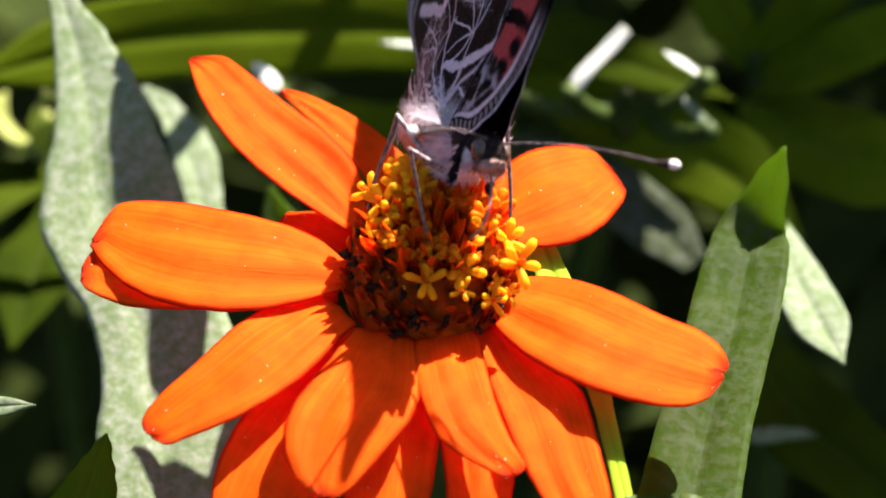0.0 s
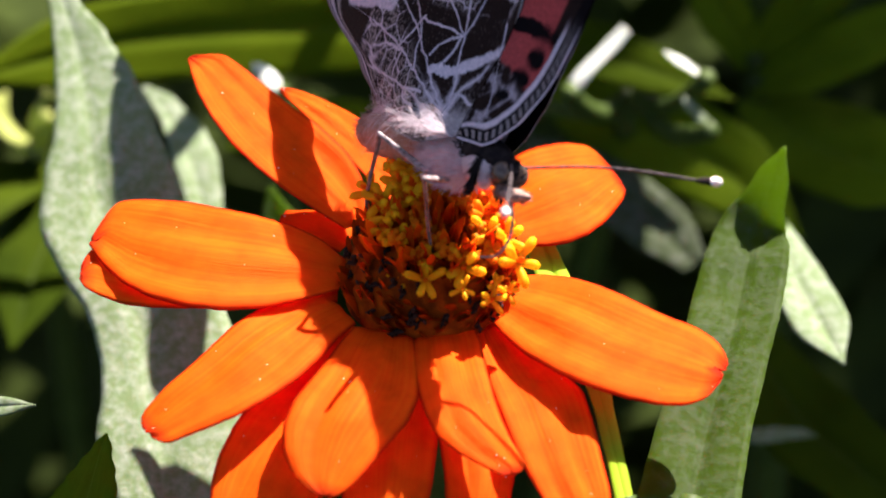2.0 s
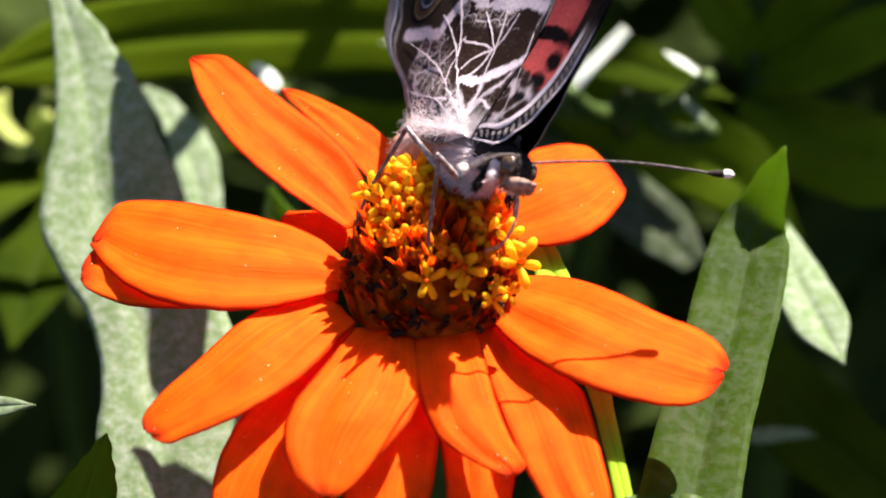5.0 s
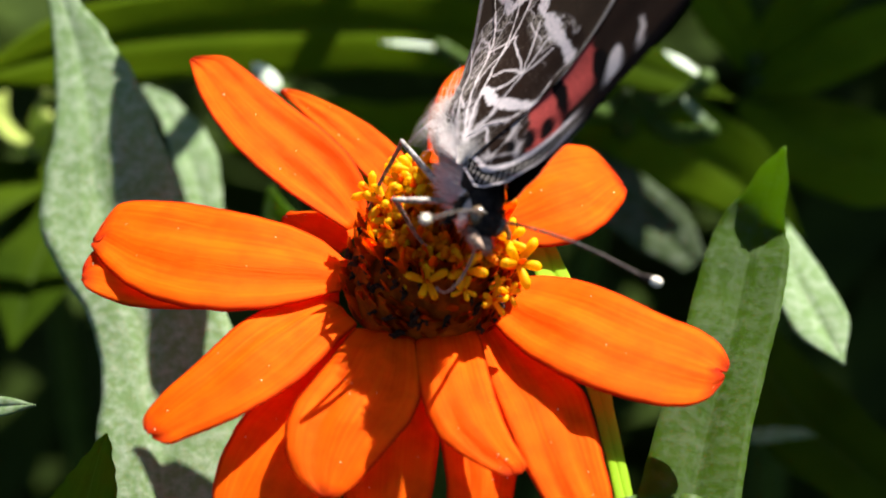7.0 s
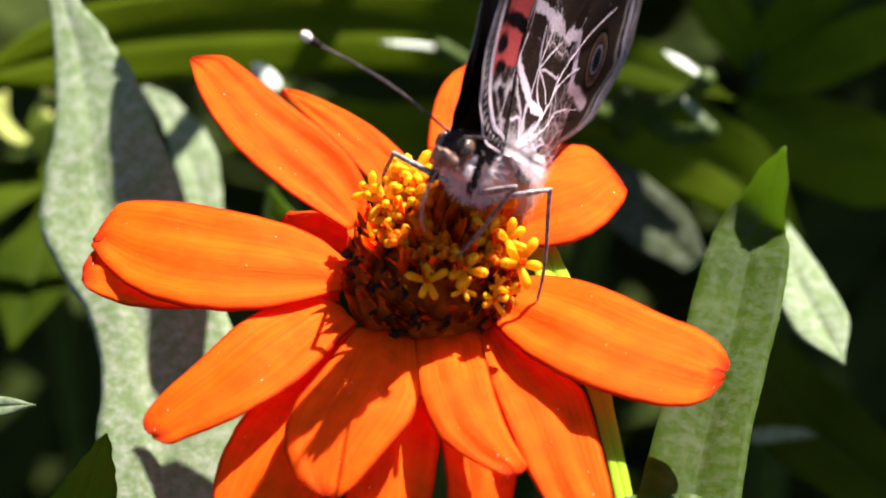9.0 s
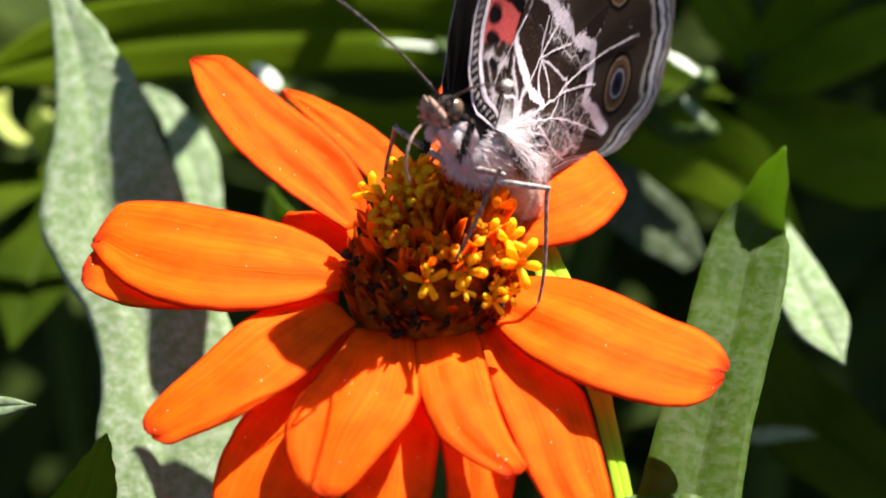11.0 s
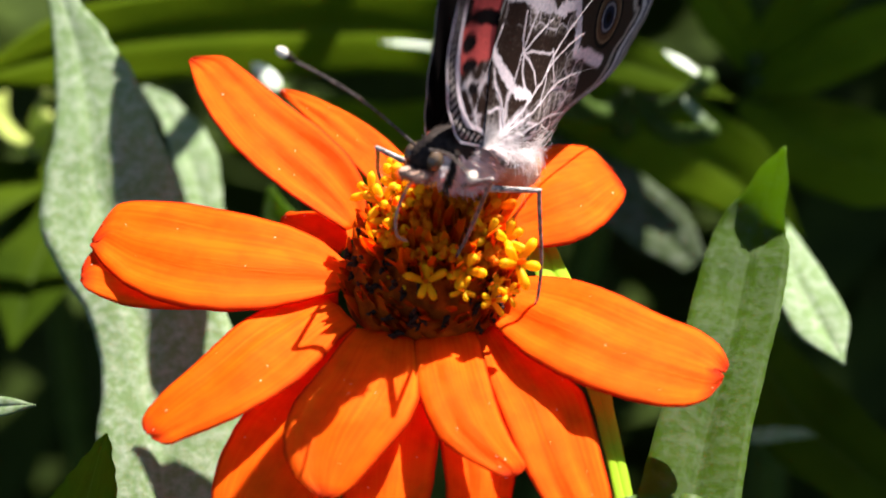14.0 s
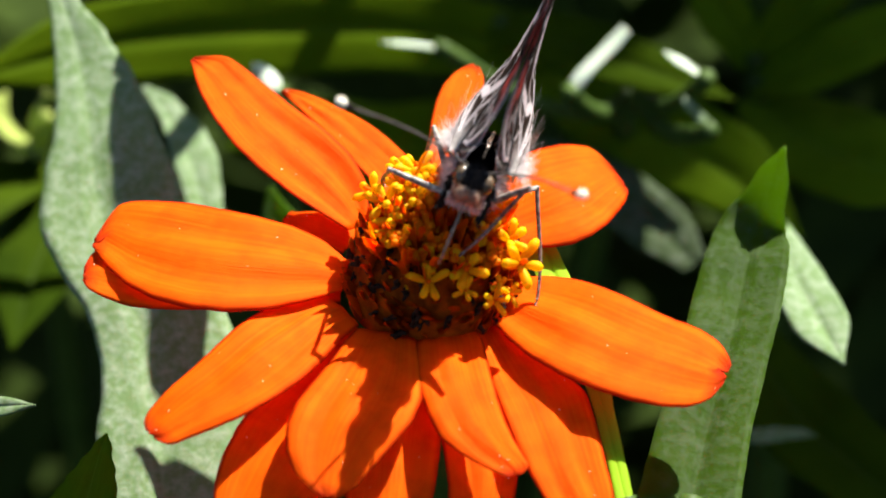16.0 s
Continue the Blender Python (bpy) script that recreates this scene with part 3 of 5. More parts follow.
plant("upright green zinnia leaf beside the bloom", [(0.022, 0.0, 0.0), (0.022, 0.0, 0.2), (0.0210, -0.0210, 0.3385)], [
    ([(0.0214, -0.0185, 0.3408), (0.0229, -0.0115, 0.3416), (0.0247, -0.0045, 0.3423), (0.0264, 0.0025, 0.3430), (0.0280, 0.0095, 0.3437), (0.0292, 0.0143, 0.3443), (0.0314, 0.0165, 0.3510)],
     ([4.08, 3.97, 3.8, 3.71, 3.69, 3.73, 3.81, 3.73, 3.45, 2.83, 2.0, 0.16], [4.4, 4.29, 4.12, 3.96, 3.86, 3.91, 3.96, 3.76, 3.5, 3.1, 1.73, 0.18]), (0, -0.1, 1), 0.12, M_FRESH, 0.04),
    ([(0.0337, 0.0351, 0.3265), (0.0350, 0.0274, 0.3266), (0.0367, 0.0208, 0.3266), (0.0385, 0.0153, 0.3262)], [1.6, 2.9, 2.8, 0.2], (0.25, -0.95, 0.42), 0.12, M_FELT, 0.04),
    ([(0.0159, -0.0228, 0.3450), (0.0149, -0.0166, 0.3459), (0.0138, -0.0104, 0.3469), (0.0123, -0.0044, 0.3478), (0.0107, 0.0017, 0.3487), (0.0090, 0.0077, 0.3495)],
     ([0.67, 0.79, 0.91, 1.18, 1.33, 1.28, 1.09, 0.61], [0.76, 0.67, 0.67, 0.88, 1.49, 1.79, 1.62, 0.8]), (0.1, -0.2, 1.0), 0.1, M_LIME, 0.03),
])
plant("low zinnia leaves in front of the bloom", [(-0.036, -0.005, 0.0), (-0.036, -0.01, 0.2), (-0.0302, -0.0147, 0.3315)], [
    ([(-0.0297, -0.0129, 0.3340), (-0.0289, -0.0112, 0.3356), (-0.0282, -0.0093, 0.3373), (-0.0275, -0.0075, 0.3389)],
     ([3.47, 3.28, 2.57, 1.87, 1.02, 0.15], [3.83, 2.82, 2.25, 1.53, 0.79, 0.08]), (-0.2, -0.6, 0.75), 0.12, M_DEEP, 0.03),
    ([(-0.0431, -0.0031, 0.3369), (-0.0401, -0.0029, 0.3372), (-0.0372, -0.0027, 0.3375), (-0.0341, -0.0026, 0.3376)], [0.8, 1.2, 0.9, 0.08], (0.0, -0.5, 0.9), 0.15, M_FELT, 0.02),
])
plant("deep green zinnia leaves in the shade behind the bloom", [(0.004, 0.115, 0.0), (0.006, 0.11, 0.2), (0.0124, 0.0836, 0.3097)], [
    ([(0.0162, 0.0829, 0.3118), (-0.0004, 0.0813, 0.3162), (-0.0178, 0.0783, 0.3189), (-0.0360, 0.0740, 0.3199), (-0.0510, 0.0664, 0.3203)], [2.4, 4.6, 5.2, 4.6, 0.2], (0.0, -0.75, 0.65), 0.08, M_TOP, 0.04),
    ([(0.0072, 0.0837, 0.3159), (0.0152, 0.0772, 0.3176), (0.0235, 0.0706, 0.3190), (0.0321, 0.0637, 0.3202)], [2.0, 4.0, 3.0, 0.2], (0.2, -0.5, 0.85), 0.1, M_DEEP_SHADED, 0.05),
    ([(0.0084, 0.0732, 0.3065), (0.0181, 0.0641, 0.3082), (0.0239, 0.0567, 0.3087), (0.0278, 0.0510, 0.3080)], [2.0, 3.6, 3.4, 1.6], (0.1, -0.6, 0.75), 0.1, M_GREY_SHADED, 0.03),
    ([(0.0104, 0.0833, 0.3123), (0.0223, 0.0748, 0.3084), (0.0320, 0.0684, 0.3071), (0.0402, 0.0606, 0.3039)], [3.0, 6.0, 5.2, 0.3], (-0.1, -0.5, 0.85), 0.1, M_DEEP, 0.05),
    ([(0.0087, 0.0843, 0.3027), (-0.0030, 0.0795, 0.3016), (-0.0133, 0.0803, 0.3026), (-0.0236, 0.0795, 0.3016)], [3.0, 5.0, 4.2, 0.3], (0.0, -0.7, 0.7), 0.1, M_DEEP, 0.04),
])
# pale blades added in place of sun flecks on the broad leaf behind
plant("small pale zinnia leaves catching the sun", [(0.012, 0.10, 0.0), (0.013, 0.098, 0.2), (0.0219, 0.0724, 0.3150)], [
    ([(0.0146, 0.0627, 0.3220), (0.0161, 0.0640, 0.3236), (0.0188, 0.0658, 0.3257), (0.0205, 0.0670, 0.3272)], [0.7, 0.95, 1.0, 0.8], (0.35, 0.3, 0.9), 0.02, M_SUNFLECK, 0.0),
    ([(0.0284, 0.0588, 0.3267), (0.0271, 0.0602, 0.3268), (0.0257, 0.0616, 0.3270), (0.0243, 0.0630, 0.3271)], [0.1, 0.4, 0.5, 0.1], UPWARD, 0.05, M_SUNFLECK, 0.0),
    ([(0.0012, 0.0704, 0.3219), (-0.0009, 0.0707, 0.3222), (-0.0033, 0.0708, 0.3224), (-0.0055, 0.0710, 0.3225)], [0.1, 0.34, 0.34, 0.1], UPWARD, 0.05, M_SUNFLECK, 0.0),
    ([(0.0287, 0.0553, 0.3226), (0.0279, 0.0562, 0.3236), (0.0268, 0.0569, 0.3245), (0.0260, 0.0576, 0.3253)], [0.2, 0.6, 0.6, 0.2], UPWARD, 0.05, M_FELT, 0.0),
])
# one more pale blade added as a sun fleck, on its own stem
plant("slender zinnia shoot with a pale leaf", [(-0.018, 0.10, 0.0), (-0.018, 0.09, 0.2), (-0.0161, 0.0645, 0.3190)], [
    ([(-0.0161, 0.0627, 0.3220), (-0.0169, 0.0634, 0.3229), (-0.0179, 0.0641, 0.3237), (-0.0189, 0.0647, 0.3244)], [0.3, 0.9, 0.8, 0.2], UPWARD, 0.05, M_SUNFLECK, 0.0),
])
plant("leafy zinnia shoots with young leaves", [(0.045, 0.10, 0.0), (0.046, 0.10, 0.2), (0.0369, 0.0886, 0.3124), (0.0376, 0.0985, 0.3180)], [
    ([(0.0366, 0.0857, 0.3090), (0.0414, 0.0845, 0.3169), (0.0459, 0.0845, 0.3231), (0.0513, 0.0860, 0.3280)], [2.0, 3.4, 2.8, 0.2], (0.3, -0.6, 0.7), 0.2, M_DEEP, 0.04),
    ([(0.0366, 0.0857, 0.3090), (0.0327, 0.0861, 0.3157), (0.0300, 0.0878, 0.3208), (0.0273, 0.0893, 0.3258)], [2.0, 3.0, 2.4, 0.2], (-0.3, -0.6, 0.7), 0.2, M_DEEP, 0.04),
    ([(0.0366, 0.0840, 0.3070), (0.0430, 0.0792, 0.3137), (0.0494, 0.0780, 0.3185), (0.0565, 0.0784, 0.3221)], [2.0, 3.6, 3.2, 0.2], (0.1, -0.5, 0.85), 0.2, M_DEEP, 0.04),
    ([(0.0369, 0.0832, 0.3060), (0.0424, 0.0736, 0.3070), (0.0479, 0.0673, 0.3088), (0.0562, 0.0641, 0.3082)], [3.0, 6.4, 6.0, 0.3], (0.1, -0.5, 0.85), 0.1, M_DEEP, 0.04),
    ([(0.0341, 0.0490, 0.2994), (0.0386, 0.0377, 0.2984), (0.0440, 0.0314, 0.2972), (0.0507, 0.0262, 0.2941)], [3.0, 5.4, 4.8, 0.3], (0.1, -0.5, 0.85), 0.1, M_DEEP_SHADED, 0.04),
    ([(0.0314, 0.0349, 0.2982), (0.0347, 0.0336, 0.2998), (0.0375, 0.0330, 0.3006), (0.0394, 0.0321, 0.3011)], [0.6, 0.9, 0.6, 0.1], (0.0, -0.4, 0.9), 0.1, M_FELT, 0.02),
])
plant("pale young zinnia shoot in the sun", [(-0.05, 0.12, 0.0), (-0.05, 0.12, 0.2), (-0.0459, 0.0826, 0.2991)], [
    ([(-0.0459, 0.0818, 0.2981), (-0.0471, 0.0787, 0.3038), (-0.0478, 0.0768, 0.3077), (-0.0500, 0.0764, 0.3104)], [2.0, 4.0, 3.6, 0.2], (0.2, -0.2, 1), 0.1, M_SPROUT, 0.05),
    ([(-0.0453, 0.0818, 0.2981), (-0.0436, 0.0791, 0.3043), (-0.0433, 0.0776, 0.3087), (-0.0433, 0.0772, 0.3113)], [1.2, 2.2, 1.8, 0.2], UPWARD, 0.2, M_SPROUT, 0.05),
    # two leaves in darkened colours, standing in for shaded ones
    ([(-0.0459, 0.0814, 0.2976), (-0.0478, 0.0723, 0.3024), (-0.0513, 0.0656, 0.3038), (-0.0569, 0.0606, 0.3039)], [2.0, 4.4, 3.6, 0.3], UPWARD, 0.1, M_DEEP_SHADED, 0.05),
    ([(-0.0465, 0.0845, 0.2951), (-0.0416, 0.0766, 0.2981), (-0.0439, 0.0612, 0.2985), (-0.0450, 0.0482, 0.2985)], [2.0, 4.4, 4.6, 0.3], UPWARD, 0.1, M_BED_SHADED, 0.05),
])


# a point moved towards the sun, where something unseen can shade it
def sunward(p, far=0.048):
    return tuple(Vector(p) + SUN_DIR * far)


# unseen leaf, added sunward to cast the band of shade on the felted leaf
plant("tall zinnia shoot leaning over the bed", [(0.02, 0.16, 0.0), (0.02, 0.15, 0.25), sunward((-0.0293, 0.0400, 0.3438))], [
    ([sunward(p) for p in ((-0.0292, 0.0390, 0.3435), (-0.0285, 0.0331, 0.3412), (-0.0267, 0.0274, 0.3390), (-0.0249, 0.0216, 0.3368), (-0.0235, 0.0158, 0.3345), (-0.0230, 0.0099, 0.3322), (-0.0224, 0.0040, 0.3299))],
     ([0.0, 1.67, 2.63, 3.32, 3.24, 2.73, 2.42, 2.4, 0.6], [0.43, 2.71, 3.85, 3.94, 3.62, 3.17, 2.78, 2.24, 0.6]), (0, -0.36, 0.93), 0.05, M_FRESH, 0.03),
])

# places that a ray of sun reaches, through openings left in the unseen foliage
GAPS = [(0.0179, 0.0651, 0.3250), (0.0263, 0.0613, 0.3266), (-0.0023, 0.0708, 0.3224), (-0.0453, 0.0764, 0.3072), (-0.0257, 0.0519, 0.3247)]
GAP_WIDTHS = [0.007, 0.006, 0.005, 0.020, 0.016]


def far_foliage():
    """Joined leaves of the bed further back; it grows taller away from the flower, where unseen leaves are added to
    shade what lies before it.
    """
    rnd = random.Random(11)
    b = Build()
    gaps = [Vector(p) for p in GAPS]
    for i in range(3700):
        x, y = rnd.uniform(-0.30, 0.55), rnd.uniform(0.12, 0.60)
        if i < 1000:
            x, y = x * 0.5, 0.10 + (y - 0.12) * 0.7
            z = rnd.uniform(0.02, 0.24) + 0.12 * min(0, y - 0.2)
        else:
            # unseen tall leaves, added to keep the sun off the background
            z = min(1.0, 0.33 + 1.42 * (y - 0.085)) - abs(rnd.gauss(0, 0.11))
            if y < 0.125:
                continue
        a = rnd.random() * 2 * math.pi
        ln, wd = rnd.uniform(0.035, 0.07), rnd.uniform(0.006, 0.011)
        d = Vector((math.cos(a), math.sin(a), rnd.uniform(-0.4, 0.3))).normalized()
        line = [Vector((x, y, z)) + d * ln * k / 6 - Vector((0, 0, 0.4 * ln * (k / 6) ** 2)) for k in range(7)]
        if i >= 1000 and any((p - g).cross(SUN_DIR).length < w + wd for p in line for g, w in zip(gaps, GAP_WIDTHS)):
            continue
        side = d.cross(Vector((0, 0, 1))).normalized()
        up = side.cross(d)
        base = len(b.v)
        for k in range(7):
            s = k / 6
            w = wd * math.sin(math.pi * min(1, s * 0.92 + 0.06)) ** 0.8
            p = line[k]
            b.v += [p - side * w + up * w * 0.25, p, p + side * w + up * w * 0.25]
        for k in range(6):
            for j in range(2):
                q = base + k * 3 + j
                b.f.append((q, q + 1, q + 4, q + 3)), b.m.append(0)
    for i in range(110):
        x, y = rnd.uniform(-0.3, 0.5), rnd.uniform(0.14, 0.62)
        b.tube([(x, y, 0), (x + rnd.uniform(-0.02, 0.02), y, min(0.8, 0.25 + 1.2 * (y - 0.1)))], [0.002, 0.0014], 6)
    ob = b.done("bed_foliage", M_BED_SHADED)
    tagged(ob, "dense leaves and stems of the flower bed, darkened for shade, with unseen taller ones added", "foliage", kind="stuff")


far_foliage()


# ---- the butterfly ----
# Its space: x forward, y to its left, z up, millimetres times MM, middle of the thorax at the origin.
butterfly = thing("butterfly", "brown, white and pink butterfly with closed wings feeding on the bloom", "butterfly", at=(0.003, 0, 0.363))


def mm(*p):
    return Vector(p) * MM


def fur(build, count, rnd, place, length, width, mat=0):
    for _ in range(count):
        p, d = place(rnd)
        d = (Vector(d).normalized() + Vector((rnd.gauss(0, 0.25), rnd.gauss(0, 0.25), rnd.gauss(0, 0.25)))).normalized()
        ln = length * rnd.uniform(0.5, 1.3)
        build.hair(mm(*p), mm(*p) + d * ln * MM, width * MM, mat)


def body():
    rnd = random.Random(3)
    b = Build()
    b.ball(mm(-1.0, 0, 0.5), (4.0 * MM, 2.15 * MM, 2.5 * MM), 14, 20, 0)
    b.ball(mm(2.9, 0, 0.7), (2.7 * MM, 1.75 * MM, 1.8 * MM), 12, 16, 0)
    thorax = b.done("thorax", [M_SKIN], butterfly)

    def flank(r):
        while True:
            v = Vector((r.gauss(0, 1), r.gauss(0, 1), r.gauss(0, 1))).normalized()
            if v.z < 0.6 and v.x < 0.85:
                return (v.x * 3.95 - 1.0, v.y * 2.1, v.z * 2.45 + 0.5), (v.x * 0.5 - 0.8, v.y * 0.9, v.z * 0.8 - 0.2)
    f = Build()
    fur(f, 3400, rnd, flank, 1.25, 0.034)
    f.done("fur", M_FUR, thorax, "fine whitish fur on the thorax")

    def back(r):
        x = r.uniform(-3, 4.4)
        return (x, r.uniform(-1.4, 1.4), 2.9 - 0.16 * abs(x)), (-1.2, r.uniform(-.3, .3), 0.35)
    f = Build()
    f.ball(mm(1.2, 0, 1.45), (5.0 * MM, 1.85 * MM, 1.75 * MM), 12, 18, 0)
    fur(f, 700, rnd, back, 0.9, 0.045)
    f.done("back_fur", M_DARK, thorax, "dark fur on the back")

    b = Build()
    pts = [(-3.2, 0, 0.3), (-5.5, 0, 0.1), (-8.0, 0, -0.2), (-10.5, 0, -0.4), (-12.3, 0, -0.5), (-13.2, 0, -0.5)]
    fine = [spline([mm(*p) for p in pts], i / 26) for i in range(27)]
    rad = [lerp_list([1.5, 1.9, 2.0, 2.0, 1.7, 0.5], i / 26) * MM * (1 - 0.05 * (i % 4 == 0)) for i in range(27)]
    b.tube(fine, rad, 16)
    abdomen = b.done("abdomen", M_BELLY, butterfly, "tan banded abdomen")
    Build().tube([p + mm(0, 0, 0.45) for p in fine[:25]], [0.82 * r for r in rad[:25]], 14).done("abdomen_back", M_DARK, abdomen, "dark scales along the abdomen's back")
    f = Build()

    def ab(r):
        s = r.random()
        p = spline([mm(*q) for q in pts], s) / MM
        a = r.random() * 6.28
        k = lerp_list([1.5, 1.9, 2.0, 2.0, 1.7, 0.5], s) * 0.98
        return (p.x, k * math.cos(a), p.z + k * math.sin(a)), (-1.6, math.cos(a) * 0.5, math.sin(a) * 0.5)
    fur(f, 600, rnd, ab, 0.7, 0.03)
    f.done("abdomen_fur", M_BELLY, abdomen)

    head = Build().ball(mm(6.0, 0, 1.1), (1.4 * MM, 1.35 * MM, 1.4 * MM), 10, 14).done("head", M_DARK, butterfly, "dark furry head")
    for s in (-1, 1):
        Build().ball(mm(6.3, 1.05 * s, 1.2), (0.88 * MM, 0.62 * MM, 0.95 * MM), 10, 14).done("eye", M_EYE, head, "mottled amber eye")
        p = Build()
        p.tube([mm(6.4, 0.45 * s, -0.2), mm(7.4, 0.50 * s, -0.1), mm(8.5, 0.36 * s, 0.2), mm(9.5, 0.22 * s, 0.6)], [0.55 * MM, 0.62 * MM, 0.48 * MM, 0.08 * MM], 10)
        fur(p, 160, rnd, lambda r: ((r.uniform(6.6, 8.5), s * r.uniform(0.3, 0.9), r.uniform(-0.5, 0.5)), (1.6, 0.15 * s, 0.5)), 0.5, 0.04)
        p.done("palp", M_PALP, head, "hairy brown palp")
    f = Build()

    def hd(r):
        v = Vector((r.gauss(0, 1), r.gauss(0, 1), r.gauss(0, 1))).normalized()
        return (6.0 + v.x * 1.35, v.y * 1.2, 1.1 + v.z * 1.35), (v.x - 0.8, v.y * 0.5, v.z * 0.6)
    fur(f, 420, rnd, hd, 0.55, 0.04)
    f.done("head_fur", M_DARK, head)

    # pinkish face below the eyes
    f = Build()
    for s in (-1, 1):
        fur(f, 160, rnd, lambda r: ((r.uniform(6.1, 7.3), s * r.uniform(0.2, 1.2), r.uniform(-0.7, 0.5)), (0.3, 0.4 * s, -0.4)), 0.4, 0.05)
    f.done("face_fur", M_FACE, head, "pinkish tan fur on the face")
    b = Build()
    tongue = [mm(7.0, 0, -0.3), mm(8.4, 0, -1.3), mm(9.2, 0, -3.2), mm(8.6, 0, -5.0), mm(6.8, 0, -6.0)]
    b.tube([spline(tongue, i / 20) for i in range(21)], [0.11 * MM] * 21, 8)
    b.done("proboscis", M_PALP, head, "thin brown feeding tube")
    # pale chest, with a dark streak behind the eye
    f = Build()
    for s in (-1, 1):
        fur(f, 260, rnd, lambda r: ((r.uniform(4.2, 5.6), s * r.uniform(0.7, 1.4), r.uniform(-1.0, 0.1)), (-0.9, 0.3 * s, -0.3)), 0.6, 0.04)
    f.done("chest_fur", M_FUR, thorax, "pale chest fur")
    f = Build()
    for s in (-1, 1):
        fur(f, 230, rnd, lambda r: ((r.uniform(3.7, 4.3), s * r.uniform(1.35, 1.75), r.uniform(-1.6, 1.6)), (0.0, 0.35 * s, -0.9)), 0.9, 0.06)
    f.done("side_streak", M_DARK, thorax, "dark streak behind the eye")
    return head


HEAD = body()


def antenna(side):
    """Built along +x from its socket; posed afterwards."""
    b = Build()
    n = 60
    pts = [(Vector((14.6 * i / n, 0, 0.5 * math.sin(math.pi * i / n))) * MM) for i in range(n + 1)]
    b.tube(pts, [(0.10 + 0.03 * (i % 2)) * MM for i in range(n + 1)], 7, 0)
    b.tube([pts[-1] + Vector((x, 0, 0)) * MM for x in (-0.2, 0.3, 0.8, 1.2)], [0.14 * MM, 0.28 * MM, 0.33 * MM, 0.30 * MM], 9, 1)
    shaft = b.done("antenna", [M_ANT, M_DARK], butterfly, "thin ringed antenna")
    c = Build().tube([pts[-1] + Vector((x, 0, 0)) * MM for x in (1.1, 1.4, 1.75, 1.95)], [0.33 * MM, 0.38 * MM, 0.33 * MM, 0.1 * MM], 10)
    c.done("antenna_tip", M_CLUB, shaft, "cream-white club")
    return shaft


ANTENNAE = {"L": antenna(1), "R": antenna(-1)}


# wings: outlines as radius over angle about the wing root
def outline(pairs):
    a = np.array([p[0] for p in pairs], float)
    r = np.array([p[1] for p in pairs], float)
    return a, r


HIND = outline([(85, 11.0), (88, 16.0), (92, 20.5), (100, 25.0), (112, 28.5), (125, 30.8), (136, 31.6), (146, 31.7), (152, 31.2), (157, 30.2), (161, 28.4), (164.5, 26.4),
                (167, 23.9), (169, 20.2), (171, 18.0), (174.5, 17.0), (177, 14.4), (180, 12.8), (184, 10.5), (190, 7.8), (196, 5.5), (204, 3.4)])
EDGE = outline([(3, 2.8), (20, 4.8), (33.5, 7.2), (43, 9.8), (49, 11.7), (54, 13.9), (58, 16.3), (61, 18.1), (63.5, 21.0), (65.5, 24.0), (67, 27.0)])
FORE = outline(list(zip(*EDGE)) + [(69, 29.0), (74, 28.0), (80, 25.5), (90, 23.0), (106, 20.0)])

# the chief veins of the hindwing (mm from the root, backwards negative) and the white bands across it
FORK = (-4.0, 7.8)
VEINS = [
    [(-1.9, 1.5), (-2.4, 3.9), (-3.4, 5.9), FORK], [FORK, (-6.0, 9.2), (-8.7, 10.9)], [FORK, (-4.6, 9.5), (-5.5, 11.6)], [FORK, (-3.7, 9.4), (-3.4, 11.4)],
    [(-1.7, 1.3), (-4.5, 3.4), (-7.3, 5.3), (-11.3, 7.6), (-15.8, 9.8)], [(-9.0, 6.4), (-12.6, 10.0), (-16.0, 13.4), (-19.8, 16.2)],
    [(-2.6, 1.7), (-6.9, 3.7), (-11.3, 4.9), (-15.7, 5.9), (-20.5, 6.7)], [(-2.6, 0.9), (-6.2, 2.1), (-9.8, 2.3), (-13.6, 2.4), (-16.8, 2.5)],
    [(1.6, 1.5), (2.1, 2.7), (1.9, 4.1), (1.3, 5.8), (0.7, 7.6), (0.0, 10.0)], [(-2.0, 1.7), (-1.5, 3.8), (-0.5, 5.0), (0.0, 6.3)]]
CROSSINGS = [
    [FORK, (-5.4, 7.4), (-6.4, 6.5), (-6.8, 5.4)], [FORK, (-6.4, 8.0), (-8.7, 7.9), (-10.0, 8.0)], [(-5.6, 1.1), (-7.3, 1.4), (-7.7, 2.3), (-5.2, 2.4)],
    [(-11.0, 4.8), (-14.0, 4.9), (-16.2, 4.0), (-15.9, 3.0), (-13.4, 2.2)], [(-2.2, 3.3), (-0.8, 3.2), (0.6, 2.8), (2.1, 3.0)], [(-7.4, 3.9), (-9.0, 5.4), (-9.2, 6.5)],
    [(-4.5, 7.6), (-4.4, 6.4), (-5.2, 4.6)], [(-11.0, 4.8), (-11.3, 3.4), (-10.6, 2.3)], [(-10.0, 8.2), (-10.8, 6.6), (-11.8, 5.1)]]
BAND = [(1.1, 8.1), (-0.9, 6.6), (-2.4, 5.5), (-3.6, 4.8), (-5.6, 4.5)]
OUTER_BAND = [(0.0, 12.6), (-2.4, 12.5), (-4.6, 12.2), (-7.0, 11.8), (-9.9, 11.7), (-12.8, 12.2), (-14.0, 10.8), (-14.9, 9.2), (-15.3, 8.0), (-17.6, 7.8), (-21.0, 7.2)]
PATCH = [(-4.0, 12.2), (-7.0, 12.0), (-10.5, 11.9)]


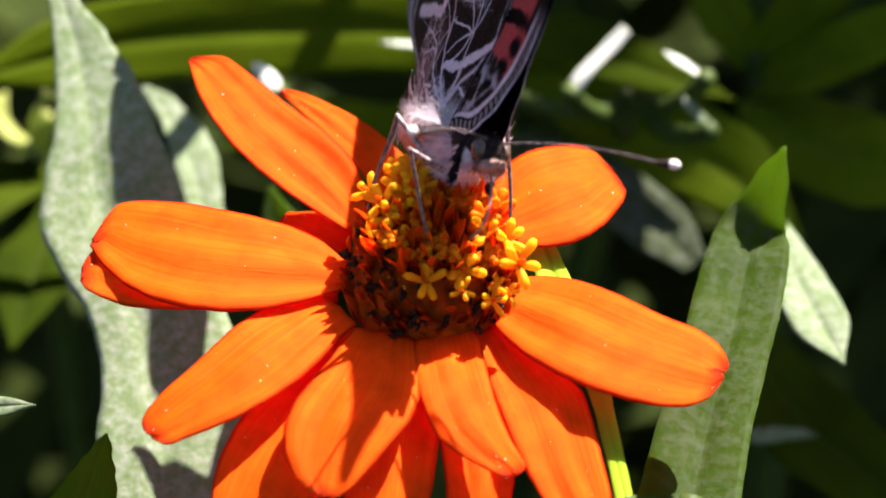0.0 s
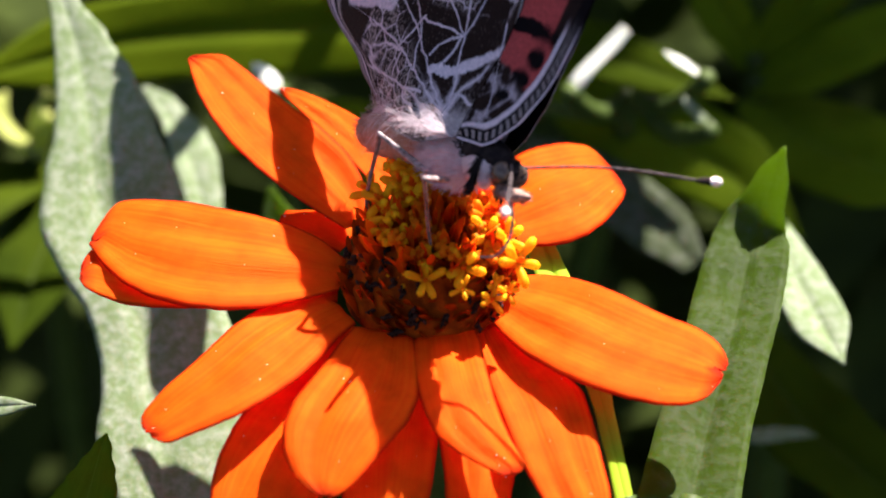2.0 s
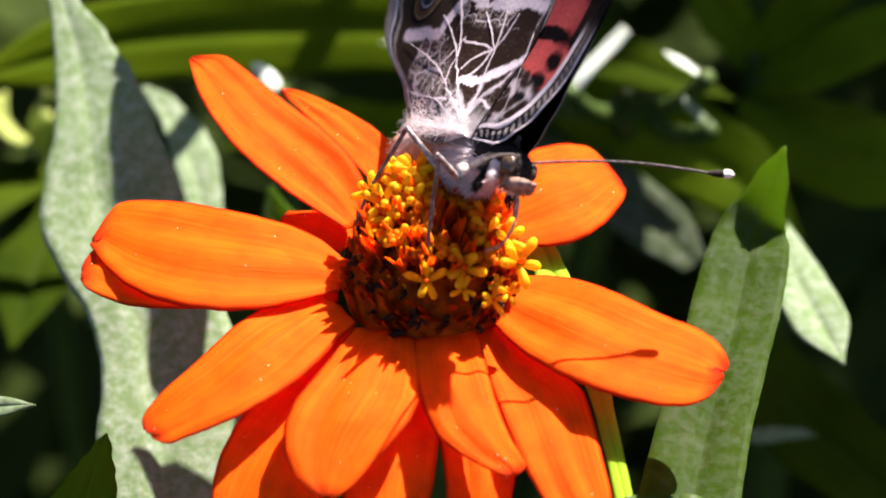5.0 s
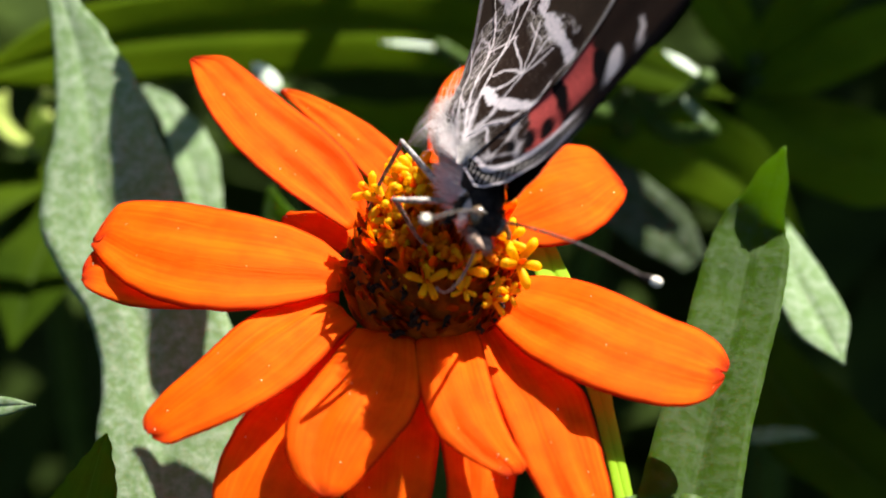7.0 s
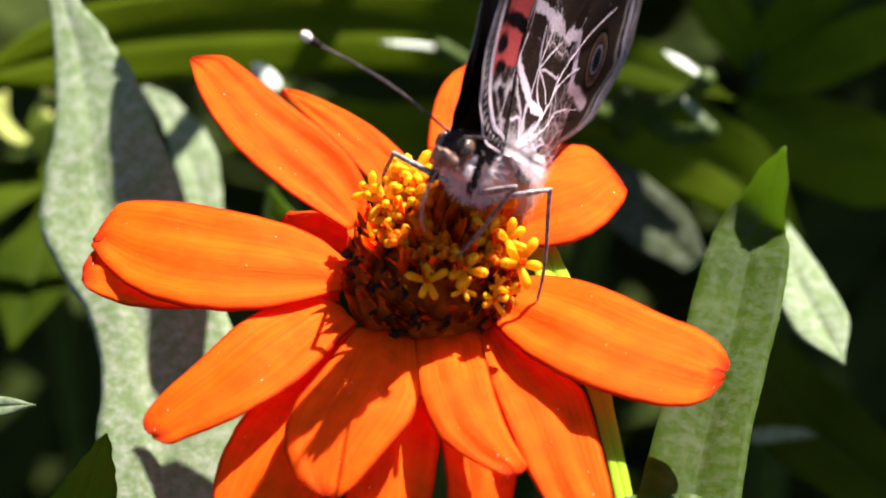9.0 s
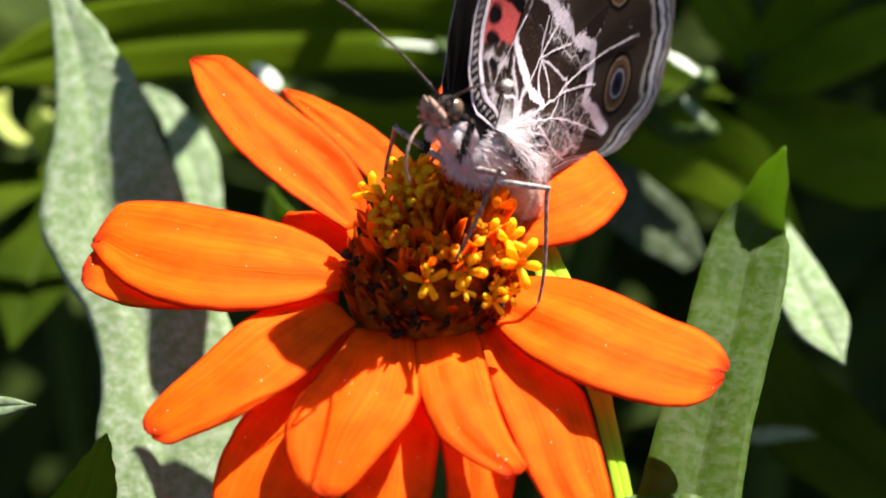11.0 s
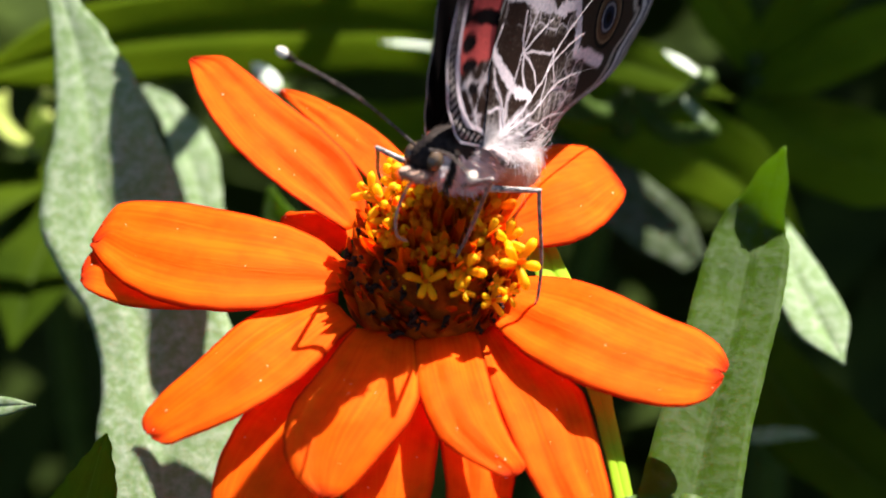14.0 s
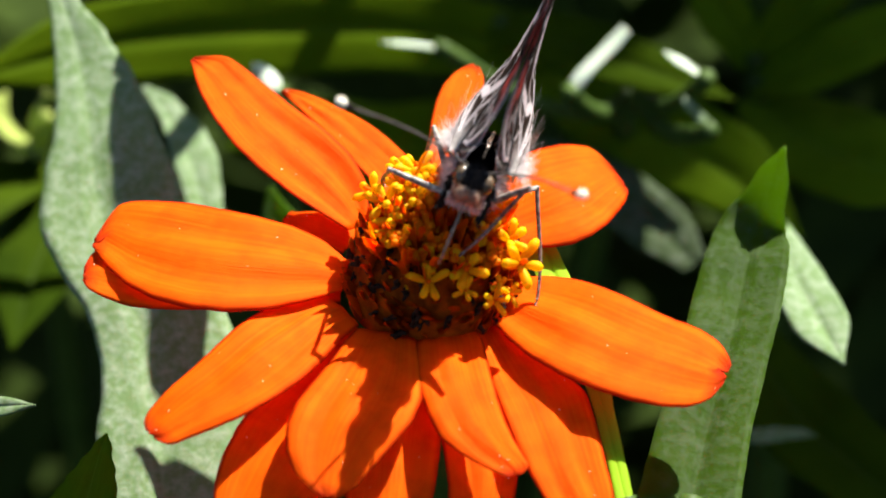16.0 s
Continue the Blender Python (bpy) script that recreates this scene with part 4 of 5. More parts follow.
def near_line(x, z, pts):
    """Distance to a line through pts."""
    best = np.full(x.shape, 1e9)
    for (x0, z0), (x1, z1) in zip(pts[:-1], pts[1:]):
        dx, dz = x1 - x0, z1 - z0
        t = np.clip(((x - x0) * dx + (z - z0) * dz) / (dx * dx + dz * dz), 0, 1)
        best = np.minimum(best, np.hypot(x - x0 - t * dx, z - z0 - t * dz))
    return best


def smoothstep(a, b, x):
    t = np.clip((x - a) / (b - a), 0, 1)
    return t * t * (3 - 2 * t)


def put_on(col, c, k):
    return col * (1 - k[..., None]) + np.array(c) * k[..., None]


def cells(x, z, step, seed, jitter=0.42):
    """Distances to the nearest and second nearest of a jittered grid of points, and the nearest one's number."""
    best = np.full(x.shape, 1e9)
    second = np.full(x.shape, 1e9)
    ident = np.zeros(x.shape)
    gx, gz = np.floor(x / step), np.floor(z / step)
    for dx in (-1, 0, 1):
        for dz in (-1, 0, 1):
            cx, cz = gx + dx, gz + dz
            h1 = np.modf(np.abs(np.sin(cx * 127.1 + cz * 311.7 + seed)) * 43758.5)[0]
            h2 = np.modf(np.abs(np.sin(cx * 269.5 + cz * 183.3 + seed)) * 43758.5)[0]
            d = np.hypot(x - (cx + 0.5 + jitter * (2 * h1 - 1)) * step, z - (cz + 0.5 + jitter * (2 * h2 - 1)) * step)
            nearer = d < best
            second = np.where(nearer, best, np.minimum(second, d))
            ident = np.where(nearer, h1, ident)
            best = np.where(nearer, d, best)
    return best, second, ident


def grit(x, z, f, seed):
    v = np.zeros(x.shape)
    for k in range(3):
        s = f * 2 ** k
        v += np.sin(x * s * 1.3 + seed + 2.1 * np.sin(z * s * 0.9 + k)) * np.sin(z * s * 1.1 - seed + 1.7 * np.sin(x * s + k * 2)) / (k + 1)
    return v / 1.8


BROWN, BLACK, WHITE, TAN = (0.026, 0.015, 0.011), (0.006, 0.0045, 0.005), (0.78, 0.69, 0.71), (0.26, 0.17, 0.09)
PINK, ORANGE, GREYB = (0.52, 0.085, 0.075), (0.62, 0.15, 0.02), (0.13, 0.10, 0.085)


def hind_colours(a, s, r, x, z):
    """Underside of the hindwing: white web over brown, white bands, two eyespots, striped margin."""
    n = grit(x, z, 1.1, 2.0)
    fine = grit(x, z, 5.5, 4.0)
    col = np.empty(x.shape + (3,))
    col[:] = BROWN
    wx, wz = x + 0.16 * grit(x, z, 1.3, 1.0), z + 0.16 * grit(x, z, 1.3, 8.0)
    # cells speckled with pale scales: those by the inner margin, the root, and a row inside the outer band
    d1, d2, ident = cells(wx, wz, 2.0, 7.0)
    ob = near_line(wx, wz, OUTER_BAND)
    inner = smoothstep(146, 158, a) * smoothstep(0.93, 0.80, s)
    row = smoothstep(2.6, 1.8, ob) * smoothstep(0.72, 0.66, s) * (ident > 0.35)
    speck = np.maximum(np.maximum(inner, 0.85 * row), 0.5 * smoothstep(5.0, 3.0, r))
    col = put_on(col, (0.46, 0.40, 0.35), speck * 0.85 * smoothstep(-0.15, 0.45, fine))
    col = put_on(col, (0.010, 0.008, 0.008), (ident < 0.4) * smoothstep(0.35, 0.6, d2 - d1) * smoothstep(0.2, 0.6, grit(x, z, 3.0, 9.0)) * speck)
    col = put_on(col, (0.095, 0.072, 0.058), (1 - speck) * 0.8 * smoothstep(0.35, 0.7, fine) * (ident > 0.3))
    web = smoothstep(0.20, 0.07, d2 - d1)
    col = put_on(col, WHITE, web * 0.85 * np.maximum(inner * smoothstep(0.86, 0.7, s), row))
    # ragged white bands
    rag = 0.22 * grit(x, z, 1.9, 3.0) + 0.12 * fine
    col = put_on(col, WHITE, smoothstep(0.50, 0.38, near_line(wx, wz, BAND) + rag))
    col = put_on(col, WHITE, smoothstep(0.60, 0.46, ob + rag) * (1 - 0.35 * smoothstep(0.3, 0.6, fine)))
    col = put_on(col, WHITE, smoothstep(0.80, 0.60, near_line(wx, wz, PATCH) + 2 * rag) * (1 - 0.75 * smoothstep(0.0, 0.4, fine)))
    # white wedges along the chief veins
    for line in VEINS:
        d = near_line(wx, wz, line)
        col = put_on(col, WHITE, smoothstep(0.11, 0.055, d))
        col = put_on(col, WHITE, 0.55 * smoothstep(0.36, 0.18, d + rag) * smoothstep(7.5, 4.5, r))
    for line in CROSSINGS:
        col = put_on(col, WHITE, smoothstep(0.14, 0.07, near_line(wx, wz, line)))
    root = smoothstep(3.2, 1.4, r + 0.5 * grit(x, z, 1.5, 2.0))
    col = put_on(col, (0.70, 0.64, 0.62), root * 0.55)
    # dusky field with the two eyespots
    field = np.where(a > 128, smoothstep(0.5, 0.7, ob) * (x < np.interp(z, (7.0, 8.0, 9.3, 11.0, 12.2), (-17.8, -15.6, -15.1, -14.2, -13.0))), smoothstep(14.5, 14.8, r)) * smoothstep(0.895, 0.88, s)
    veil = smoothstep(0.15, 0.08, near_line(wx, wz, VEINS[4])) + smoothstep(0.13, 0.07, near_line(wx, wz, VEINS[5]))
    col = put_on(col, (0.044, 0.029, 0.020), field * (1 - np.clip(veil, 0, 1)))
    for ea, er, ra, rb in ((150.2, 22.7, 3.0, 2.45), (124, 22.6, 3.2, 2.4), (137, 24.0, 0.6, 0.5)):
        t = np.radians(ea)
        du = (x - np.cos(t) * er) * np.cos(t) + (z - np.sin(t) * er) * np.sin(t)
        dv = -(x - np.cos(t) * er) * np.sin(t) + (z - np.sin(t) * er) * np.cos(t)
        e = np.hypot(du / rb, dv / ra) + 0.02 * fine
        for edge, c in ((1.0, BLACK), (0.83, (0.30, 0.21, 0.12)), (0.78, (0.10, 0.055, 0.028)), (0.56, BLACK), (0.47, (0.30, 0.29, 0.32)), (0.40, (0.014, 0.016, 0.030)), (0.2, BLACK)):
            col = put_on(col, c, smoothstep(edge + 0.03, edge - 0.03, e))
    # wavy stripes along the margin
    wave = 0.026 * np.abs(np.sin(np.radians(a) * 15 + 0.4)) - 0.013 + 0.006 * np.sin(np.radians(a) * 41) + 0.010 * n + 0.004 * fine
    for at, half, c in ((0.893, 0.012, (0.42, 0.36, 0.30)), (0.915, 0.014, BLACK), (0.938, 0.014, (0.62, 0.57, 0.56)), (0.958, 0.010, (0.05, 0.05, 0.075)), (0.972, 0.008, (0.45, 0.40, 0.37)), (0.984, 0.006, (0.06, 0.05, 0.05)), (0.996, 0.010, (0.30, 0.25, 0.20))):
        col = put_on(col, c, smoothstep(half + 0.006, half - 0.004, np.abs(s + wave - at)) * (1 - 0.3 * smoothstep(0.2, 0.6, fine)))
    col = put_on(col, (0.20, 0.09, 0.045), smoothstep(0.93, 0.99, s) * smoothstep(172, 180, a) * 0.8)
    return col


def fore_colours(a, s, r, x, z):
    """Underside of the forewing: rose field with black bars, pale tip, ladder-striped front edge."""
    n = grit(x, z, 1.2, 4.0)
    col = np.empty(x.shape + (3,))
    col[:] = BROWN
    k0 = np.interp(r, EDGE[1], EDGE[0])
    off = (a - k0) * np.pi / 180 * r          # mm behind the front edge
    col = put_on(col, WHITE, smoothstep(7.5, 6.0, r) * 0.6 * smoothstep(-0.1, 0.5, n))
    rose = smoothstep(1.8, 2.1, off - 0.9 * smoothstep(11.0, 12.0, r)) * smoothstep(6.9, 7.5, r + 0.4 * n) * smoothstep(15.6, 14.8, r + 0.5 * n)
    col = put_on(col, PINK, rose)
    # slanting black bar between the two rose fields, and black spots
    col = put_on(col, BLACK, smoothstep(0.75, 0.5, np.abs(r - 12.2 + 0.24 * off + 0.2 * n)) * smoothstep(1.0, 1.4, off))
    for br, bo, p, q in ((9.4, 3.2, 0.9, 1.1), (7.5, 3.3, 0.6, 1.1), (5.4, 3.4, 0.55, 0.65), (16.0, 3.4, 1.0, 3.2)):
        e = np.hypot((r - br + 0.25 * (off - bo)) / p, (off - bo) / q) + 0.12 * n
        col = put_on(col, BLACK, smoothstep(1.08, 0.92, e))
    col = put_on(col, (0.70, 0.63, 0.63), smoothstep(1.0, 0.8, np.hypot((r - 17.6) / 1.1, (off - 2.4) / 2.2)))
    col = put_on(col, BROWN, smoothstep(18.6, 19.4, r))
    col = put_on(col, (0.6, 0.52, 0.5), smoothstep(0.5, 0.25, np.abs(r - 21.0 + 0.5 * n)) * smoothstep(5.0, 4.0, off))
    # pale line behind the edge, ladder of dark and pale rungs, pale outer line
    col = put_on(col, WHITE, smoothstep(0.34, 0.18, np.abs(off - 1.65)) * smoothstep(14, 12, r))
    rung = (np.sin(r * 9.5) > -0.1) * 1.0
    col = put_on(col, BLACK, smoothstep(1.35, 1.25, off))
    col = put_on(col, (0.42, 0.37, 0.34), smoothstep(1.15, 1.1, off) * smoothstep(0.35, 0.4, off) * (1 - rung) * 0.8 * smoothstep(15, 12, r))
    col = put_on(col, WHITE, smoothstep(0.26, 0.14, off) * smoothstep(15, 12, r))
    return col


def upper_colours(a, s, r, x, z, fore):
    """Upper side: dark root and rim, orange field, darkened for shade between the wings."""
    n = grit(x, z, 0.8, 9.0)
    col = np.empty(x.shape + (3,))
    # near black: shade between the closed wings is put into the dark scales
    col[:] = (0.0025, 0.0016, 0.0018)
    k = 0.6 * smoothstep(13.5, 16.5, r + n) * smoothstep(0.86, 0.76, s + 0.03 * n) * smoothstep(0.2, 0.5, np.sin(x * 1.3 + z * 0.9 + n) * 0.5 + 0.55)
    col = put_on(col, ORANGE, k)
    return col


def wing_gap(r, a=90.0):
    """Half the distance (mm) between the closed wings, r mm from the root at angle a; the inner margin bulges round the abdomen."""
    r, a = np.asarray(r, float), np.asarray(a, float)
    w = smoothstep(85, 125, a)
    return 0.08 + 2.0 * np.exp(-(r / 6.5) ** 1.7) * (1 - w) + 2.25 * np.exp(-(r / 9.0) ** 1.7) * w + 1.5 * smoothstep(118, 163, a) * np.exp(-((r - 7) / 5.5) ** 2)


def wing(name, shape, side, colours, gap, fore, label):
    na, nr = (250, 230) if not fore else (110, 200)
    aa = np.linspace(shape[0][0], shape[0][-1], na)
    rim = np.interp(aa, shape[0], shape[1])
    rim = np.convolve(np.pad(rim, 4, mode="edge"), np.ones(9) / 9, "valid")
    scal = (0.25 if not fore else 0.10) * np.abs(np.sin(np.radians(aa) * 14))
    rim = rim - scal * (rim > 9)
    s = np.linspace(0.0, 1.0, nr) ** 0.9
    A, S = np.meshgrid(aa, s, indexing="ij")
    Rr = S * rim[:, None]
    X, Z = Rr * np.cos(np.radians(A)), Rr * np.sin(np.radians(A))
    Y = wing_gap(Rr, A) + 0.05 * np.sin(np.radians(A) * 22) * S + gap
    g = np.stack([X + 1.0, side * Y, Z + 2.0], axis=2) * MM
    inn = np.stack([X + 1.0, side * (Y - 0.07), Z + 2.0], axis=2) * MM
    N = na * nr
    verts = np.concatenate([g.reshape(-1, 3), inn.reshape(-1, 3)])
    i, j = np.meshgrid(np.arange(na - 1), np.arange(nr - 1), indexing="ij")
    q = np.stack([i * nr + j, (i + 1) * nr + j, (i + 1) * nr + j + 1, i * nr + j + 1], axis=2).reshape(-1, 4)
    rims = []
    for jj in range(nr - 1):
        rims.append((jj, jj + 1, N + jj + 1, N + jj))
        e = (na - 1) * nr + jj
        rims.append((e, e + 1, N + e + 1, N + e))
    for ii in range(na - 1):
        e = ii * nr + nr - 1
        rims.append((e, e + nr, N + e + nr, N + e))
    out = q if side < 0 else q[:, ::-1]
    faces = np.concatenate([out, out[:, ::-1] + N, np.array(rims)])
    under = colours(A, S, Rr, X, Z)
    upper = upper_colours(A, S, Rr, X, Z, fore)
    which = np.concatenate([np.zeros(len(out)), np.ones(len(out)), np.zeros(len(rims))]).astype(int)
    ob = mesh_ob(name, verts, faces.tolist(), None, butterfly, label, True, [M_WING, M_WING_UP], which)
    layer = ob.data.attributes.new("scales", "FLOAT_COLOR", "POINT")
    rgb = np.concatenate([under.reshape(-1, 3), upper.reshape(-1, 3)])
    layer.data.foreach_set("color", np.concatenate([rgb, np.ones((2 * N, 1))], axis=1).ravel())
    # raised veins
    rnd = random.Random(4)
    for line in (VEINS if not fore else []):
        pts = []
        for k in range(14):
            q = spline([(px, 0, pz) for px, pz in line], k / 13)
            pts.append(mm(1 + q.x, side * (float(wing_gap(math.hypot(q.x, q.z), math.degrees(math.atan2(q.z, q.x)))) + gap + 0.03), 2 + q.z))
        Build().tube(pts, [(0.034 - 0.0015 * k) * MM for k in range(14)], 5).done("vein", M_FUR, ob)
    if not fore:
        # long white hairs over the root, lying on the wing, and a standing fringe along the inner margin
        f = Build()
        for n in range(660):
            kind = ("lying", "fringe", "fringe", "tuft", "fringe")[n % 5]
            ang, rr, ln = {"lying": (rnd.gauss(166, 8), rnd.uniform(0.4, 4.5), rnd.uniform(1.0, 2.4)), "fringe": (rnd.gauss(181, 5), rnd.uniform(0.8, 11.5), rnd.uniform(0.7, 1.6)),
                           "tuft": (rnd.gauss(166, 10), rnd.uniform(0.3, 2.6), rnd.uniform(0.8, 1.8))}[kind]
            bend = rnd.gauss(4, 13)
            lift = {"lying": rnd.uniform(0.0, 0.05), "fringe": rnd.uniform(0.10, 0.40), "tuft": rnd.uniform(0.05, 0.25)}[kind]
            pts = []
            for k in range(5):
                t = rr + ln * k / 4
                aa = ang + bend * (k / 4) ** 2
                y = float(wing_gap(t, aa)) + gap + 0.05 + lift * k
                pts.append(mm(1 + t * math.cos(radians(aa)), side * y, 2 + t * math.sin(radians(aa))))
            f.strand(pts, (rnd.uniform(0.018, 0.030) if kind == "lying" else 0.017) * MM, (pts[1] - pts[0]).cross(Vector((rnd.gauss(0, 0.6), 1, rnd.gauss(0, 0.6)))).normalized())
        f.done("wing_hair", M_FUR, ob, "long white hair on the wing root")
    return ob


WINGS = []
for sd in (1, -1):
    for args in (("hindwing", HIND, sd, hind_colours, 0.14, False, "brown hindwing underside with white web and eyespots"),
                 ("forewing", FORE, sd, fore_colours, 0.0, True, "rose and black forewing underside with striped front edge")):
        WINGS.append((sd, wing(*args)))


# legs: thigh and shin, jointed; the feet keep their hold on the bloom
THIGH, SHIN = 5.4 * MM, 9.4 * MM
HIPS = {"RM": (0.6, -1.3, -1.6), "RH": (-1.6, -1.3, -1.8), "LM": (0.6, 1.3, -1.6), "LH": (-1.6, 1.3, -1.8)}
LEGS = {}


def legs():
    for key in HIPS:
        b = Build()
        b.tube([(0, 0, 0), (THIGH * 0.3, 0, 0), (THIGH * 0.8, 0, 0), (THIGH, 0, 0)], [0.25 * MM, 0.30 * MM, 0.24 * MM, 0.20 * MM], 9)
        b.ball((THIGH, 0, 0), (0.22 * MM, 0.22 * MM, 0.22 * MM), 6, 9)
        thigh = b.done("thigh", M_LEG, butterfly)
        b = Build()
        n = 26
        pts = [Vector((SHIN * i / n, 0, 0.5 * MM * math.sin(math.pi * i / n) * (i / n))) for i in range(n + 1)]
        b.tube(pts, [(0.19 - 0.07 * i / n + 0.02 * (i % 2)) * MM for i in range(n + 1)], 8)
        for i in range(6, n):
            for s in (-1, 1):
                b.hair(pts[i], pts[i] + Vector((0.35, 0.3 * s, -0.25)) * MM, 0.03 * MM)
        b.hair(pts[-1], pts[-1] + Vector((0.5, 0.2, -0.3)) * MM, 0.06 * MM)
        b.hair(pts[-1], pts[-1] + Vector((0.5, -0.2, -0.3)) * MM, 0.06 * MM)
        LEGS[key] = (thigh, b.done("shin", M_SHIN, butterfly))


legs()


# ---- movement ----
def along(p, q, up):
    """A pose at p whose x axis points to q."""
    x = (q - p).normalized()
    y = Vector(up).cross(x)
    if y.length < 1e-6:
        y = Vector((0, 1, 0))
    y.normalize()
    z = x.cross(y)
    m = Matrix((x, y, z)).transposed().to_4x4()
    m.translation = p
    return m


def leg_poses(key, m, foot):
    """Thigh and shin in the butterfly's space, for the body pose m and a foot in the world."""
    hip = mm(*HIPS[key])
    f = m.inverted() @ Vector(foot)
    d = f - hip
    reach = min(d.length, (THIGH + SHIN) * 0.985)
    reach = max(reach, (SHIN - THIGH) * 1.1)
    d.normalize()
    c = (THIGH ** 2 + reach ** 2 - SHIN ** 2) / (2 * THIGH * reach)
    c = max(-1, min(1, c))
    out = 1 if key[0] == "L" else -1
    fwd, wide, rise = (0.7, 1.2, 0.5) if key[1] == "M" else (-1.0, 0.6, 1.0)
    pole = Vector((fwd, out * wide, 0)) + m.to_3x3().transposed() @ Vector((0, 0, rise))
    pole = (pole - d * pole.dot(d)).normalized()
    knee = hip + (d * c + pole * math.sqrt(1 - c * c)) * THIGH
    toe = hip + d * reach
    return along(hip, knee, pole), along(knee, toe, pole)


# seconds, degrees by which each wing opens
OPENING = [(0, 0), (8.0, 0), (8.5, 1.7), (9.0, 3.0), (11.3, 6.2), (13.5, 6.0), (14, 3.7), (14.5, 3), (15, 0.5), (15.3, 0), (16, 0)]
# seconds, degrees by which the head nods
NOD = [(0.0, -7), (0.5, 6), (0.8, 6), (1.0, 1), (1.2, -5), (1.5, 9), (2.0, 8), (2.2, -11), (2.5, -2), (2.8, 24), (3.2, 25), (3.8, -2), (4.0, 8), (4.2, 7), (6.3, -3), (6.5, -4), (7.0, 3), (7.3, -5), (7.5, -2), (7.7, -2), (8.0, -2), (8.5, -2), (9.0, 0), (12.0, -8), (13.5, -5), (13.8, 15), (14.0, 12), (14.5, -12), (15.0, -13), (15.2, -4), (15.5, 2), (15.7, 3), (16.0, -12)]
# seconds, sideways and upward sway of the bloom (mm)
SWAY = [(0, 0, 0), (1.0, 0, 0.05), (1.5, 0, 0.22), (2.0, -0.05, 0.16), (2.5, 0, 0.12), (3.0, -0.14, 0.36), (3.5, 0, 0.15), (4.2, 0.02, 0.12),
        (6.5, 0.06, 0.02), (7.5, 0.10, 0.05), (9.0, 0.10, 0.05), (11.5, 0.06, 0.0), (13.5, 0.05, 0.05), (14.5, -0.04, -0.06), (15.5, 0.06, -0.08), (16, 0.2, 0)]
# seconds and direction of each antenna
ANTENNA_ROWS = {
    "L": [(0.0, 0.78, 0.59, 0.20), (0.5, 0.82, 0.52, 0.23), (0.8, 0.83, 0.50, 0.25), (1.0, 0.78, 0.53, 0.34), (1.5, 0.44, 0.83, 0.35), (2.0, 0.84, 0.49, 0.25), (2.5, 0.79, 0.54, 0.30), (2.8, 0.46, 0.83, 0.31), (3.0, 0.51, 0.80, 0.33), (3.2, 0.55, 0.82, 0.15), (3.5, 0.54, 0.76, 0.36), (3.8, 0.69, 0.62, 0.37), (4.0, 0.87, 0.38, 0.33), (4.2, 0.36, 0.88, 0.33), (6.3, 0.70, 0.60, 0.39), (6.5, 0.75, 0.53, 0.41), (7.0, 0.76, 0.48, 0.43), (7.3, 0.67, 0.66, 0.35), (7.5, 0.75, 0.60, 0.29), (8.5, 0.76, 0.64, 0.09), (9.0, 0.75, 0.66, -0.04), (11.5, 0.73, 0.68, -0.08), (12.0, 0.74, 0.67, -0.03), (13.5, 0.75, 0.66, -0.00), (14.0, 0.76, 0.64, 0.07), (14.5, 0.77, 0.61, 0.17), (15.0, 0.76, 0.64, 0.12), (15.2, 0.82, 0.47, 0.33), (15.5, 0.81, 0.45, 0.37), (15.7, 0.80, 0.49, 0.35), (16.0, 0.84, 0.45, 0.32)],
    "R": [(0.0, 0.75, -0.66, 0.03), (0.5, 0.74, -0.67, -0.06), (0.8, 0.77, -0.64, 0.09), (1.0, 0.74, -0.67, -0.03), (1.2, 0.72, -0.67, -0.19), (1.5, 0.73, -0.66, -0.20), (2.0, 0.77, -0.63, -0.12), (2.5, 0.70, -0.71, -0.12), (2.8, 0.66, -0.70, -0.26), (3.0, 0.74, -0.62, -0.27), (3.2, 0.70, -0.67, -0.25), (3.5, 0.73, -0.68, -0.07), (3.8, 0.78, -0.62, -0.12), (4.0, 0.74, -0.67, -0.04), (4.2, 0.69, -0.69, -0.21), (6.3, 0.73, -0.67, -0.16), (7.0, 0.78, -0.60, 0.18), (7.3, 0.84, -0.51, 0.21), (7.5, 0.80, -0.57, 0.17), (7.7, 0.75, -0.62, 0.21), (8.0, 0.81, -0.57, 0.12), (8.5, 0.78, -0.59, 0.21), (9.0, 0.81, -0.55, 0.19), (11.5, 0.89, -0.40, 0.23), (12.0, 0.87, -0.44, 0.24), (13.5, 0.87, -0.42, 0.27), (14.0, 0.86, -0.38, 0.35), (14.5, 0.77, -0.57, 0.29), (15.0, 0.80, -0.56, 0.21), (15.2, 0.72, -0.67, 0.19), (15.5, 0.74, -0.61, 0.27), (15.7, 0.76, -0.60, 0.26), (16.0, 0.69, -0.68, 0.24)],
}
